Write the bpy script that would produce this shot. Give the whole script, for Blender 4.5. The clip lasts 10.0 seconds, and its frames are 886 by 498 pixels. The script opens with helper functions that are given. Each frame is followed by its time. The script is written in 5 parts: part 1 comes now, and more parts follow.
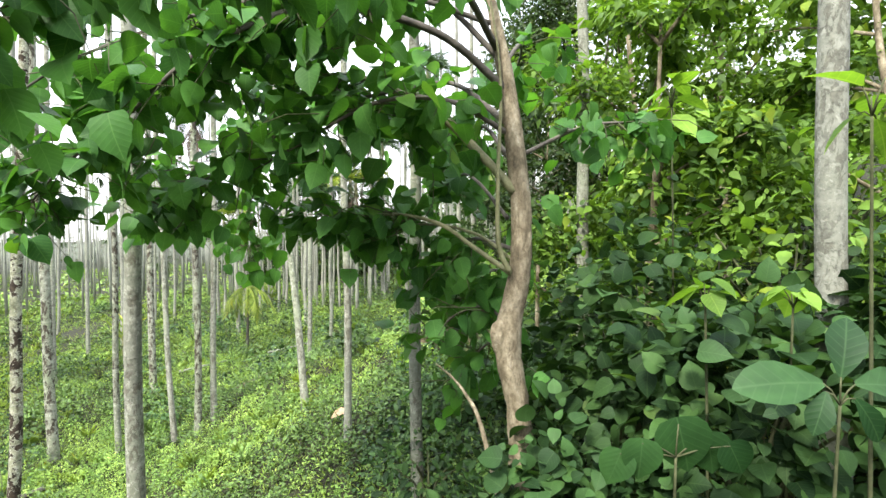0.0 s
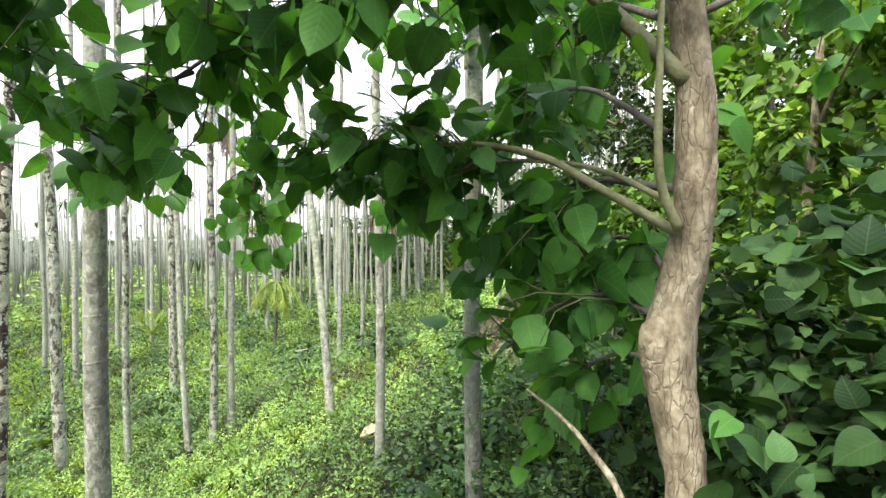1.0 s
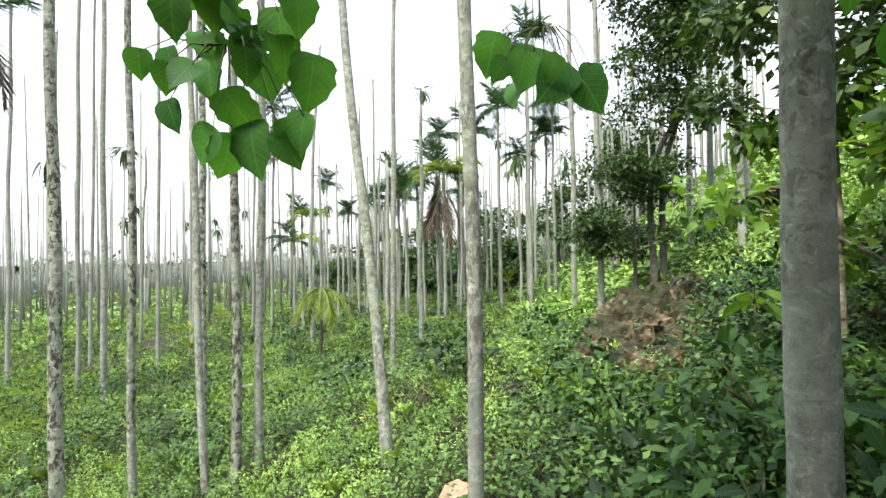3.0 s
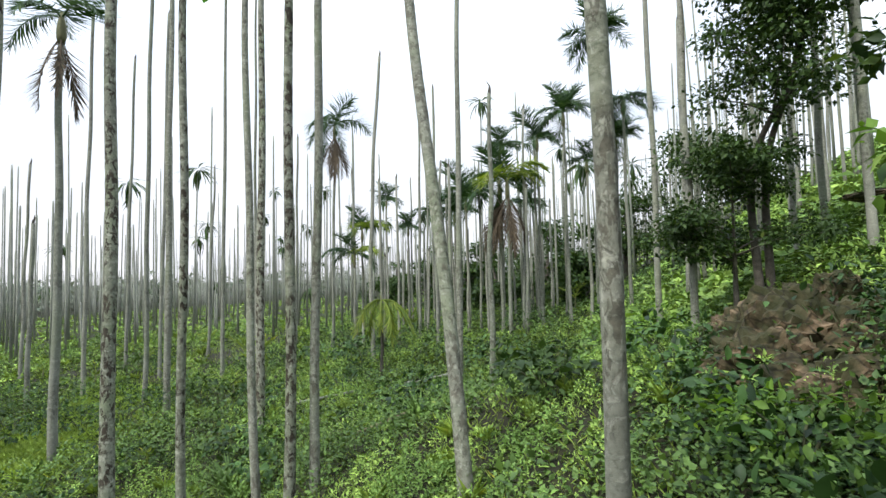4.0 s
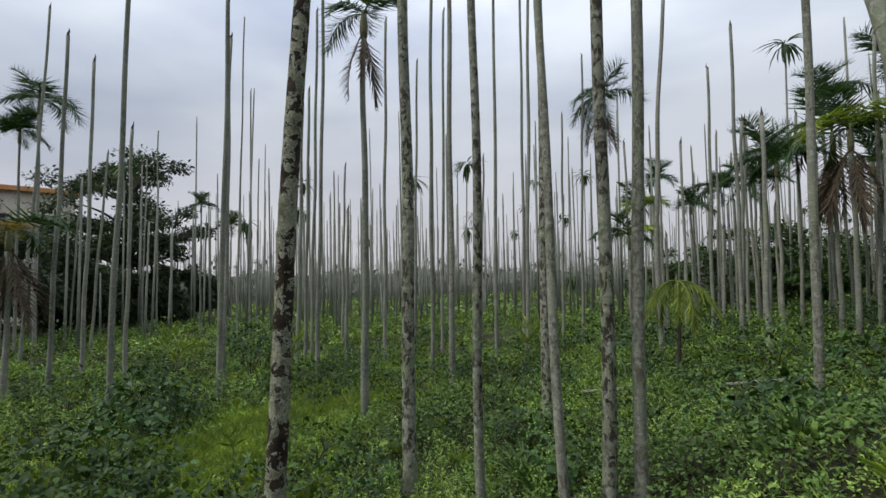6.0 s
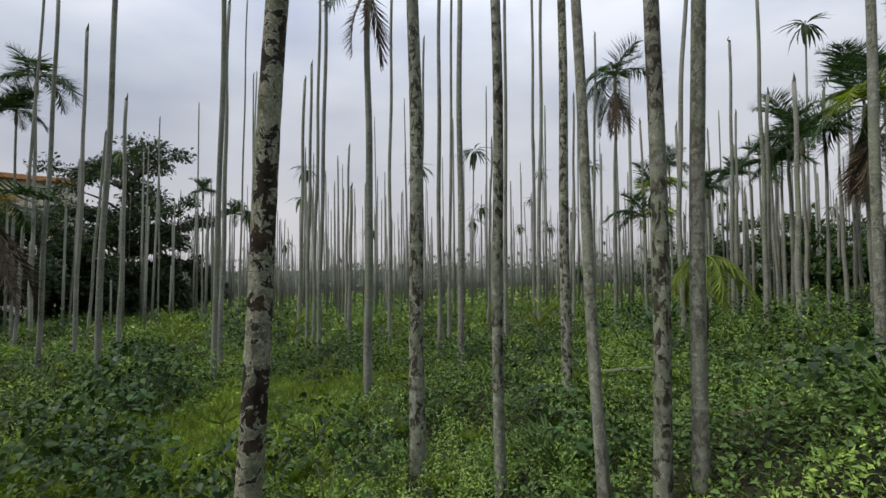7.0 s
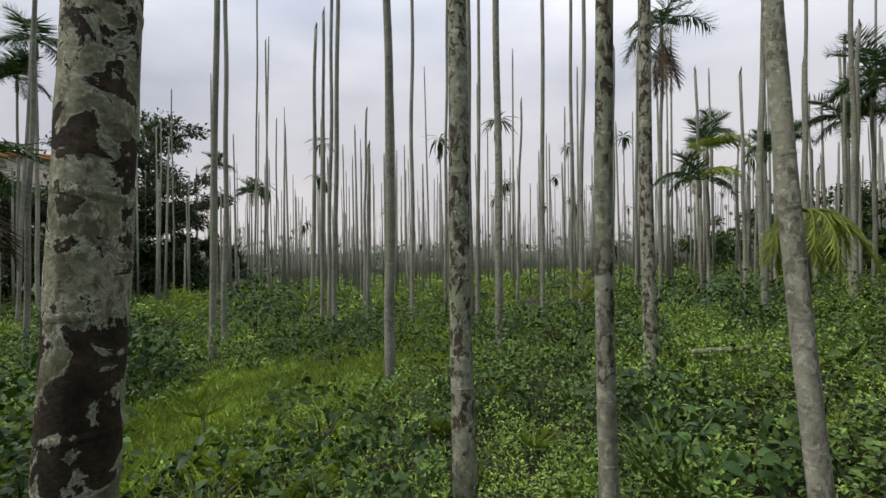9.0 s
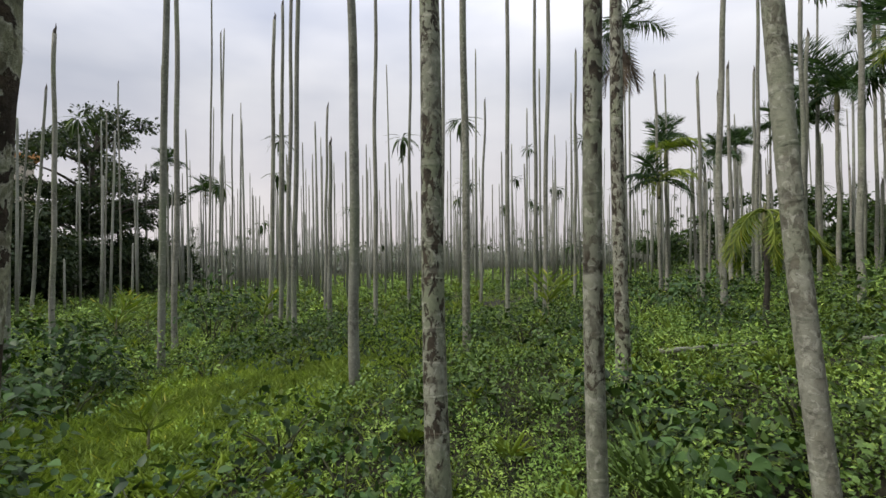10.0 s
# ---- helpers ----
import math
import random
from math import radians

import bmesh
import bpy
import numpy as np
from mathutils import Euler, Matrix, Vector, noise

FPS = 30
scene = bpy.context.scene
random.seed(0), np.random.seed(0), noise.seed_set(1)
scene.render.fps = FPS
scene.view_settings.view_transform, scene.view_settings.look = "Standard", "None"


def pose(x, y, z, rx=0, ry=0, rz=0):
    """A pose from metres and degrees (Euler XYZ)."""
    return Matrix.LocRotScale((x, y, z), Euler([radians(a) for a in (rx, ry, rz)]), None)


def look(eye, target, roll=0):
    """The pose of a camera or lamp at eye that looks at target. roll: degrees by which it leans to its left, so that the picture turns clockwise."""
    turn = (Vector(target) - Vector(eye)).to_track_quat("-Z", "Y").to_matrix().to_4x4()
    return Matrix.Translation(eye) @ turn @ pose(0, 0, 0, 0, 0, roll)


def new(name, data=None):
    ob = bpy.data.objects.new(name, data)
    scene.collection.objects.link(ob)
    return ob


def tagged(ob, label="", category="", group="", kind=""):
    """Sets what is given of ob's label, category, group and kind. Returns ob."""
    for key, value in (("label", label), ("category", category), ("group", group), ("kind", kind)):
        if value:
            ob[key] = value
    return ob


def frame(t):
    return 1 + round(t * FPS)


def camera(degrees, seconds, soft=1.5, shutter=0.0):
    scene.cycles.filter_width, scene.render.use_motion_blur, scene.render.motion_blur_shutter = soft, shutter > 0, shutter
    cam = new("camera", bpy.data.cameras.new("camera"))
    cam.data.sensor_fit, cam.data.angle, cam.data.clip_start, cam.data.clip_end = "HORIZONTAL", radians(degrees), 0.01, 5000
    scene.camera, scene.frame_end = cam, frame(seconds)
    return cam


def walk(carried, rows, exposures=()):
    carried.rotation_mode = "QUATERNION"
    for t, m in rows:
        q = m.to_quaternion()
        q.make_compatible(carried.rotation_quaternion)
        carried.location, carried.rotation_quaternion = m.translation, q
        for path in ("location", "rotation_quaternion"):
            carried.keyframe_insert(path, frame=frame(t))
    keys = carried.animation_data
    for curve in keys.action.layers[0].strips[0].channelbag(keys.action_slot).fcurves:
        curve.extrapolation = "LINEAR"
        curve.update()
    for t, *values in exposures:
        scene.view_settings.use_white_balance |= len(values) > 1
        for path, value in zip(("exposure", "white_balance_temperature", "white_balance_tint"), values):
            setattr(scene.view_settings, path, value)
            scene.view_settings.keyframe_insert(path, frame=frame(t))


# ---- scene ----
cam = camera(84.0, 10.0)
PATH = [
    (0, (-0.329, 0.649, 1.609), (-0.314, 2.648, 1.562), -0.5),
    (0.5, (-0.403, 1.194, 1.472), (-0.434, 3.194, 1.42), -0.5),
    (1, (-0.52, 1.67, 1.423), (-0.636, 3.666, 1.377), -0.3),
    (1.5, (-0.615, 2.099, 1.305), (-0.799, 4.09, 1.26), -0.3),
    (2, (-0.774, 2.578, 1.215), (-1.027, 4.561, 1.178), -0.3),
    (2.2, (-0.832, 2.71, 1.193), (-1.109, 4.69, 1.152), -0.2),
    (3.3, (-1.139, 3.516, 0.901), (-1.462, 5.489, 0.962), -1.6),
    (3.5, (-1.193, 3.64, 0.869), (-1.555, 5.606, 0.94), -1.6),
    (4, (-1.374, 3.998, 0.789), (-1.904, 5.923, 0.898), -1.4),
    (4.5, (-1.609, 4.215, 0.645), (-2.372, 6.06, 0.763), -1.2),
    (5, (-1.891, 4.461, 0.602), (-2.916, 6.174, 0.722), -1.0),
    (5.5, (-2.124, 4.586, 0.554), (-3.392, 6.129, 0.673), -0.8),
    (5.7, (-2.202, 4.625, 0.554), (-3.568, 6.083, 0.657), -1.2),
    (6.8, (-2.713, 4.963, 0.209), (-4.133, 6.369, 0.298), -0.6),
    (7, (-2.826, 5.075, 0.123), (-4.239, 6.489, 0.202), -0.5),
    (7.5, (-3.095, 5.363, 0.051), (-4.512, 6.772, 0.122), -0.6),
    (8, (-3.496, 5.567, -0.048), (-4.954, 6.934, 0.034), -0.6),
    (8.5, (-3.778, 5.75, -0.176), (-5.252, 7.102, -0.134), -0.7),
    (9, (-4.045, 5.945, -0.208), (-5.513, 7.304, -0.198), -0.7),
    (9.5, (-4.257, 6.05, -0.234), (-5.681, 7.454, -0.215), -0.5),
    (10, (-4.248, 6.044, -0.226), (-5.605, 7.513, -0.214), -0.7),
]
# seconds, stops, kelvin, tint
EXPOSURES = (
    (0.0, 2.12, 6650, 7), (2.2, 2.22, 6650, 7), (3.3, 1.52, 6400, 6), (4.0, 0.98, 6350, 6), (4.6, 0.55, 6300, 6), (5.2, 0.23, 6300, 6),
    (6.0, 0.05, 6400, 8), (8.0, 0.03, 6650, 10), (9.0, 0.17, 6800, 11), (10.0, 0.28, 6850, 11),
)
walk(cam, [(t, look(eye, target, roll)) for t, eye, target, roll in PATH], EXPOSURES)

# ---- light ----
def overcast_world():
    """An overcast sky: a hazy Nishita sky under broken grey cloud."""
    w = bpy.data.worlds.new("overcast_sky")
    w.use_nodes = True
    nt = w.node_tree
    nt.nodes.clear()
    n, l = nt.nodes, nt.links
    out = n.new("ShaderNodeOutputWorld")
    sky = n.new("ShaderNodeTexSky")
    sky.sky_type, sky.sun_disc = "NISHITA", False
    sky.sun_elevation, sky.sun_rotation = radians(48), radians(-60)
    sky.dust_density, sky.air_density = 4.0, 1.2
    blue = n.new("ShaderNodeBackground")
    blue.inputs["Strength"].default_value = 0.05
    l.new(sky.outputs["Color"], blue.inputs["Color"])
    co = n.new("ShaderNodeTexCoord")
    mp = n.new("ShaderNodeMapping")
    mp.inputs["Scale"].default_value = (1.0, 1.0, 2.6)
    l.new(co.outputs["Generated"], mp.inputs["Vector"])
    noi = n.new("ShaderNodeTexNoise")
    noi.inputs["Scale"].default_value, noi.inputs["Detail"].default_value = 1.7, 5.0
    noi.inputs["Roughness"].default_value = 0.45
    l.new(mp.outputs["Vector"], noi.inputs["Vector"])
    ramp = n.new("ShaderNodeValToRGB")
    e = ramp.color_ramp.elements
    e[0].position, e[0].color = 0.36, (0.43, 0.49, 0.63, 1)
    e[1].position, e[1].color = 0.62, (0.77, 0.81, 0.90, 1)
    l.new(noi.outputs["Fac"], ramp.inputs["Fac"])
    sep = n.new("ShaderNodeSeparateXYZ")
    l.new(co.outputs["Generated"], sep.inputs["Vector"])
    low = n.new("ShaderNodeMapRange")
    low.inputs["From Min"].default_value, low.inputs["From Max"].default_value = 0.0, 0.30
    low.inputs["To Min"].default_value, low.inputs["To Max"].default_value = 0.75, 0.0
    l.new(sep.outputs["Z"], low.inputs["Value"])
    mix = n.new("ShaderNodeMix")
    mix.data_type = "RGBA"
    l.new(low.outputs["Result"], mix.inputs[0])
    l.new(ramp.outputs["Color"], mix.inputs[6])
    mix.inputs[7].default_value = (0.79, 0.745, 0.77, 1)
    high = n.new("ShaderNodeMapRange")
    high.inputs["From Min"].default_value, high.inputs["From Max"].default_value = 0.30, 1.0
    high.inputs["To Min"].default_value, high.inputs["To Max"].default_value = 0.83, 2.5
    l.new(sep.outputs["Z"], high.inputs["Value"])
    cloud = n.new("ShaderNodeBackground")
    l.new(high.outputs["Result"], cloud.inputs["Strength"])
    l.new(mix.outputs[2], cloud.inputs["Color"])
    both = n.new("ShaderNodeMixShader")
    both.inputs["Fac"].default_value = 0.92
    l.new(blue.outputs["Background"], both.inputs[1])
    l.new(cloud.outputs["Background"], both.inputs[2])
    l.new(both.outputs["Shader"], out.inputs["Surface"])
    scene.world = w


overcast_world()
sun = new("sun", bpy.data.lights.new("sun", "SUN"))
sun.data.energy, sun.data.angle, sun.data.color = 2.4, radians(12), (1.0, 0.96, 0.90)
sun.matrix_world = look((0, 0, 30), (9.0, 15.6, 30 - 20.0))


# ---- materials ----
class Nodes:
    """Short hand for building a material's nodes."""

    def __init__(self, name):
        self.mat = bpy.data.materials.new(name)
        self.mat.use_nodes = True
        self.nt = self.mat.node_tree
        self.bsdf = self.nt.nodes["Principled BSDF"]
        self.out = self.nt.nodes["Material Output"]

    def add(self, kind, **values):
        node = self.nt.nodes.new(kind)
        for key, value in values.items():
            node.inputs[key.replace("_", " ")].default_value = value
        return node

    def link(self, a, b):
        self.nt.links.new(a, b)

    def ramp(self, fac, stops):
        r = self.nt.nodes.new("ShaderNodeValToRGB")
        e = r.color_ramp.elements
        while len(e) < len(stops):
            e.new(0.5)
        for slot, (pos, col) in zip(e, stops):
            slot.position, slot.color = pos, (*col, 1)
        self.link(fac, r.inputs["Fac"])
        return r.outputs["Color"]

    def mix(self, fac, a, b, blend="MIX"):
        m = self.nt.nodes.new("ShaderNodeMix")
        m.data_type, m.blend_type = "RGBA", blend
        for value, slot in ((fac, 0), (a, 6), (b, 7)):
            if isinstance(value, (int, float)):
                m.inputs[slot].default_value = value
            elif isinstance(value, tuple):
                m.inputs[slot].default_value = (*value, 1)
            else:
                self.link(value, m.inputs[slot])
        return m.outputs[2]

    def noise(self, vec, scale, detail=4.0, rough=0.5):
        t = self.add("ShaderNodeTexNoise", Scale=scale, Detail=detail, Roughness=rough)
        if vec is not None:
            self.link(vec, t.inputs["Vector"])
        return t.outputs["Fac"]

    def where(self, scale=(1, 1, 1), world=False):
        m = self.nt.nodes.new("ShaderNodeMapping")
        m.inputs["Scale"].default_value = scale
        if world:
            self.link(self.add("ShaderNodeNewGeometry").outputs["Position"], m.inputs["Vector"])
        else:
            self.link(self.add("ShaderNodeTexCoord").outputs["Object"], m.inputs["Vector"])
        return m.outputs["Vector"]

    def bump(self, height, strength=0.4, distance=0.01):
        b = self.add("ShaderNodeBump", Strength=strength, Distance=distance)
        self.link(height, b.inputs["Height"])
        self.link(b.outputs["Normal"], self.bsdf.inputs["Normal"])


def crust(m, at, scale, detail, rough, low, high):
    """Patches with a crisp, torn edge: 1 inside."""
    t = m.add("ShaderNodeTexNoise", Scale=scale, Detail=detail, Roughness=rough, Distortion=0.7)
    m.link(at, t.inputs["Vector"])
    return m.ramp(t.outputs["Fac"], [(low, (0, 0, 0)), (high, (1, 1, 1))]), t.outputs["Fac"]


def trunk_material(name, base, pale, dark, cover=0.5, scale=1.0, blotch=1.0, spread=0.03):
    """Palm bark: pale lichen crusts over a green-grey skin, dark brown patches where the skin has gone."""
    m = Nodes(name)
    at = m.where(world=True)
    tall = m.where((1, 1, 0.55), world=True)
    tone = m.ramp(m.noise(at, 2.2 * scale, 4), [(0.3, tuple(c * 0.66 for c in base)), (0.7, base)])
    green = m.ramp(m.noise(at, 1.3, 3), [(0.48, (0, 0, 0)), (0.72, (0.55, 0.55, 0.55))])
    tone = m.mix(green, tone, (base[0] * 0.80, base[1] * 0.95, base[2] * 0.66))
    plate, height = crust(m, at, 26 * scale, 7, 0.66, 0.60 - 0.12 * cover, 0.66 - 0.12 * cover)
    tone = m.mix(m.mix(0.7, (0, 0, 0), plate), tone, pale)
    hole, _ = crust(m, tall, 31 * scale, 8, 0.66, 0.50, 0.54)
    amount = m.ramp(m.noise(tall, 2.2, 5, 0.65), [(0.46 - spread, (0, 0, 0)), (0.56 - spread, (1, 1, 1))])
    hole = m.mix(1.0, hole, amount, "MULTIPLY")
    brown = m.ramp(m.noise(at, 24, 4), [(0.3, tuple(c * 0.6 for c in dark)), (0.7, (dark[0] * 1.7, dark[1] * 1.6, dark[2] * 1.5))])
    tone = m.mix(m.mix(blotch, (0, 0, 0), hole), tone, brown)
    speck = m.ramp(m.noise(at, 48 * scale, 5, 0.7), [(0.33, (0.14, 0.14, 0.13)), (0.48, (0.5, 0.5, 0.5)), (0.70, (0.72, 0.72, 0.68))])
    tone = m.mix(0.36, tone, speck, "OVERLAY")
    ring = m.add("ShaderNodeTexWave", Scale=0.9, Distortion=0.8, Detail=2.0)
    ring.bands_direction = "Z"
    m.link(at, ring.inputs["Vector"])
    scar = m.ramp(ring.outputs["Fac"], [(0.0, (1, 1, 1)), (0.04, (0, 0, 0))])
    tone = m.mix(m.mix(0.18, (0, 0, 0), scar), tone, tuple(min(1, c * 1.2) for c in pale))
    rnd = m.add("ShaderNodeObjectInfo").outputs["Random"]
    tone = m.mix(0.5, tone, m.ramp(rnd, [(0.0, (0.36, 0.38, 0.34)), (1.0, (0.62, 0.60, 0.57))]), "OVERLAY")
    m.link(tone, m.bsdf.inputs["Base Color"])
    m.bsdf.inputs["Roughness"].default_value = 0.9
    m.bsdf.inputs["Specular IOR Level"].default_value = 0.2
    raised = m.mix(0.5, m.mix(hole, height, (0.1, 0.1, 0.1)), speck)
    m.bump(raised, 0.8, 0.010)
    return m.mat


def lichen_bark(name):
    """Dark red-brown bark under flaking plates of grey-green lichen."""
    m = Nodes(name)
    at = m.where(world=True)
    wide = m.add("ShaderNodeTexNoise", Scale=3.0, Detail=3.0, Roughness=0.5)
    m.link(at, wide.inputs["Vector"])
    fine = m.add("ShaderNodeTexNoise", Scale=14.0, Detail=9.0, Roughness=0.64, Distortion=0.5)
    m.link(at, fine.inputs["Vector"])
    total = m.add("ShaderNodeMath")
    total.operation = "MULTIPLY_ADD"
    total.inputs[1].default_value = 0.6
    m.link(wide.outputs["Fac"], total.inputs[0])
    m.link(fine.outputs["Fac"], total.inputs[2])
    plate = m.ramp(total.outputs[0], [(0.775, (0, 0, 0)), (0.79, (1, 1, 1))])
    # highlight on the raised plate edges, painted as a pale line
    lit_rim = m.ramp(total.outputs[0], [(0.775, (0, 0, 0)), (0.795, (1, 1, 1)), (0.835, (0, 0, 0))])
    grain = m.noise(at, 85, 6, 0.7)
    skin = m.ramp(m.noise(at, 9, 5, 0.6), [(0.30, (0.095, 0.100, 0.062)), (0.5, (0.19, 0.192, 0.13)), (0.70, (0.30, 0.295, 0.225))])
    skin = m.mix(m.mix(0.75, (0, 0, 0), lit_rim), skin, (0.42, 0.42, 0.35))
    crack, _ = crust(m, m.where((1, 1, 0.6), world=True), 34, 6, 0.68, 0.55, 0.58)
    skin = m.mix(m.mix(0.6, (0, 0, 0), crack), skin, (0.060, 0.050, 0.034))
    under = m.ramp(m.noise(at, 15, 5, 0.6), [(0.3, (0.016, 0.012, 0.009)), (0.55, (0.040, 0.030, 0.021)), (0.75, (0.085, 0.064, 0.044))])
    tone = m.mix(plate, under, skin)
    tone = m.mix(0.7, tone, m.ramp(grain, [(0.32, (0.18, 0.18, 0.17)), (0.68, (0.78, 0.78, 0.76))]), "OVERLAY")
    m.link(tone, m.bsdf.inputs["Base Color"])
    m.bsdf.inputs["Roughness"].default_value = 0.93
    m.bsdf.inputs["Specular IOR Level"].default_value = 0.15
    m.bump(m.mix(0.35, plate, grain), 1.0, 0.018)
    return m.mat


def leaf_material(name, deep, light, gloss=0.42, glow=0.45, islands=True, yellow=0.06, veins=False, second=None, shine=(1.25, 1.35, 0.5), sheen=0.14):
    """A leaf: each one its own green, light shines through it."""
    m = Nodes(name)
    if islands:
        rnd = m.add("ShaderNodeNewGeometry").outputs["Random Per Island"]
    else:
        rnd = m.add("ShaderNodeObjectInfo").outputs["Random"]
    tone = m.ramp(rnd, [(0.0, deep), (0.75 - yellow, light), (1.0 - yellow, tuple(c * 1.2 for c in light)), (1.0, (light[0] * 1.9, light[1] * 1.4, light[2] * 1.2))])
    at = m.where(world=True)
    if second:
        kind = m.ramp(m.noise(at, 1.9, 5, 0.6), [(0.45, (0, 0, 0)), (0.53, (1, 1, 1))])
        tone = m.mix(kind, tone, m.ramp(rnd, [(0.0, tuple(v * 0.75 for v in second)), (1.0, tuple(v * 1.2 for v in second))]))
    patch = m.ramp(m.noise(at, 1.3, 3), [(0.35, (0.30, 0.31, 0.32)), (0.65, (0.66, 0.65, 0.56))])
    tone = m.mix(0.6, tone, patch, "OVERLAY")
    clump = m.ramp(m.noise(at, 6.5, 3), [(0.35, (0.32, 0.33, 0.34)), (0.65, (0.64, 0.63, 0.58))])
    tone = m.mix(0.55, tone, clump, "OVERLAY")
    grain = m.ramp(m.noise(at, 45, 3), [(0.3, (0.42, 0.42, 0.42)), (0.7, (0.56, 0.56, 0.56))])
    tone = m.mix(0.5, tone, grain, "OVERLAY")
    if veins:
        here = m.add("ShaderNodeAttribute")
        here.attribute_name = "leaf_place"
        split = m.add("ShaderNodeSeparateXYZ")
        m.link(here.outputs["Vector"], split.inputs["Vector"])
        wide = m.add("ShaderNodeMath")
        wide.operation = "ABSOLUTE"
        m.link(split.outputs["X"], wide.inputs[0])
        run = m.add("ShaderNodeMath")
        run.operation = "MULTIPLY_ADD"
        run.inputs[1].default_value = -0.75
        m.link(wide.outputs[0], run.inputs[0])
        m.link(split.outputs["Y"], run.inputs[2])
        saw = m.add("ShaderNodeMath")
        saw.operation = "PINGPONG"
        saw.inputs[1].default_value = 0.075
        m.link(run.outputs[0], saw.inputs[0])
        rib = m.ramp(wide.outputs[0], [(0.0, (1, 1, 1)), (0.022, (0, 0, 0))])
        side = m.ramp(saw.outputs[0], [(0.0, (1, 1, 1)), (0.014, (0, 0, 0))])
        line = m.mix(1.0, rib, m.mix(0.55, (0, 0, 0), side), "LIGHTEN")
        tone = m.mix(m.mix(0.35, (0, 0, 0), line), tone, (light[0] * 2.4, light[1] * 1.75, light[2] * 2.4))
        m.bump(saw.outputs[0], 0.5, 0.01)
    m.link(tone, m.bsdf.inputs["Base Color"])
    m.bsdf.inputs["Roughness"].default_value = gloss
    m.bsdf.inputs["Specular IOR Level"].default_value = sheen
    thin = m.add("ShaderNodeBsdfTranslucent")
    warm = m.mix(1.0, tone, shine, "MULTIPLY")
    m.link(warm, thin.inputs["Color"])
    both = m.add("ShaderNodeMixShader", Fac=glow)
    m.link(m.bsdf.outputs["BSDF"], both.inputs[1])
    m.link(thin.outputs["BSDF"], both.inputs[2])
    m.link(both.outputs["Shader"], m.out.inputs["Surface"])
    return m.mat


def plain_material(name, low, high, scale=8.0, rough=0.85, bump=0.5):
    m = Nodes(name)
    at = m.where(world=True)
    tone = m.ramp(m.noise(at, scale, 6, 0.6), [(0.3, low), (0.7, high)])
    tone = m.mix(0.4, tone, m.ramp(m.noise(at, scale * 7, 3), [(0.3, (0.3, 0.3, 0.3)), (0.7, (0.7, 0.7, 0.7))]), "OVERLAY")
    m.link(tone, m.bsdf.inputs["Base Color"])
    m.bsdf.inputs["Roughness"].default_value = rough
    m.bsdf.inputs["Specular IOR Level"].default_value = 0.2
    m.bump(m.noise(at, scale * 3, 6, 0.6), bump, 0.02)
    return m.mat


BARK_GREY = trunk_material("areca_bark", (0.222, 0.222, 0.188), (0.295, 0.294, 0.256), (0.045, 0.041, 0.032), 0.35, 1.0, 0.5, 0.0)
BARK_LICHEN = lichen_bark("lichen_bark")
BARK_MOTTLED = trunk_material("mottled_bark", (0.205, 0.208, 0.165), (0.32, 0.32, 0.27), (0.036, 0.031, 0.024), 0.5, 0.62, 1.0, 0.09)
BARK_PATCHY = trunk_material("patchy_bark", (0.215, 0.217, 0.178), (0.31, 0.31, 0.265), (0.050, 0.044, 0.034), 0.5, 0.9, 0.62, 0.03)
# far stems: distance haze painted in as a paler, flatter grey
BARK_HAZED = trunk_material("hazed_bark", (0.33, 0.33, 0.295), (0.40, 0.40, 0.365), (0.22, 0.21, 0.19), 0.3, 1.0, 0.6)


def flaky_bark():
    """Tan bark that splits into plates with dark fissures and pale fresh patches."""
    m = Nodes("flaky_tree_bark")
    at = m.where((1, 1, 0.33), world=True)
    bent = m.add("ShaderNodeVectorMath")
    bent.operation = "ADD"
    wob = m.add("ShaderNodeTexNoise", Scale=18.0, Detail=4.0)
    m.link(at, wob.inputs["Vector"])
    small = m.add("ShaderNodeVectorMath")
    small.operation = "SCALE"
    small.inputs["Scale"].default_value = 0.075
    m.link(wob.outputs["Color"], small.inputs[0])
    m.link(at, bent.inputs[0])
    m.link(small.outputs["Vector"], bent.inputs[1])
    cells = m.add("ShaderNodeTexVoronoi", Scale=46.0)
    cells.feature = "DISTANCE_TO_EDGE"
    m.link(bent.outputs["Vector"], cells.inputs["Vector"])
    plate = m.ramp(cells.outputs["Distance"], [(0.0, (0.58, 0.58, 0.58)), (0.10, (1, 1, 1))])
    gaps = m.ramp(m.noise(m.where(world=True), 6, 3), [(0.34, (1, 1, 1)), (0.52, (0, 0, 0))])
    plate = m.mix(gaps, plate, (1, 1, 1))
    tone = m.ramp(m.noise(m.where((1, 1, 0.5), world=True), 16, 7, 0.66), [(0.32, (0.060, 0.048, 0.030)), (0.46, (0.135, 0.110, 0.070)), (0.58, (0.22, 0.185, 0.125)), (0.72, (0.32, 0.285, 0.215))])
    tone = m.mix(0.5, tone, m.ramp(m.noise(m.where(world=True), 70, 4), [(0.3, (0.3, 0.3, 0.3)), (0.7, (0.7, 0.7, 0.7))]), "OVERLAY")
    tone = m.mix(plate, (0.13, 0.10, 0.068), tone)
    m.link(tone, m.bsdf.inputs["Base Color"])
    m.bsdf.inputs["Roughness"].default_value = 0.92
    m.bsdf.inputs["Specular IOR Level"].default_value = 0.15
    m.bump(m.mix(0.5, plate, m.noise(m.where((1, 1, 0.4), world=True), 40, 6, 0.65)), 1.0, 0.012)
    return m.mat


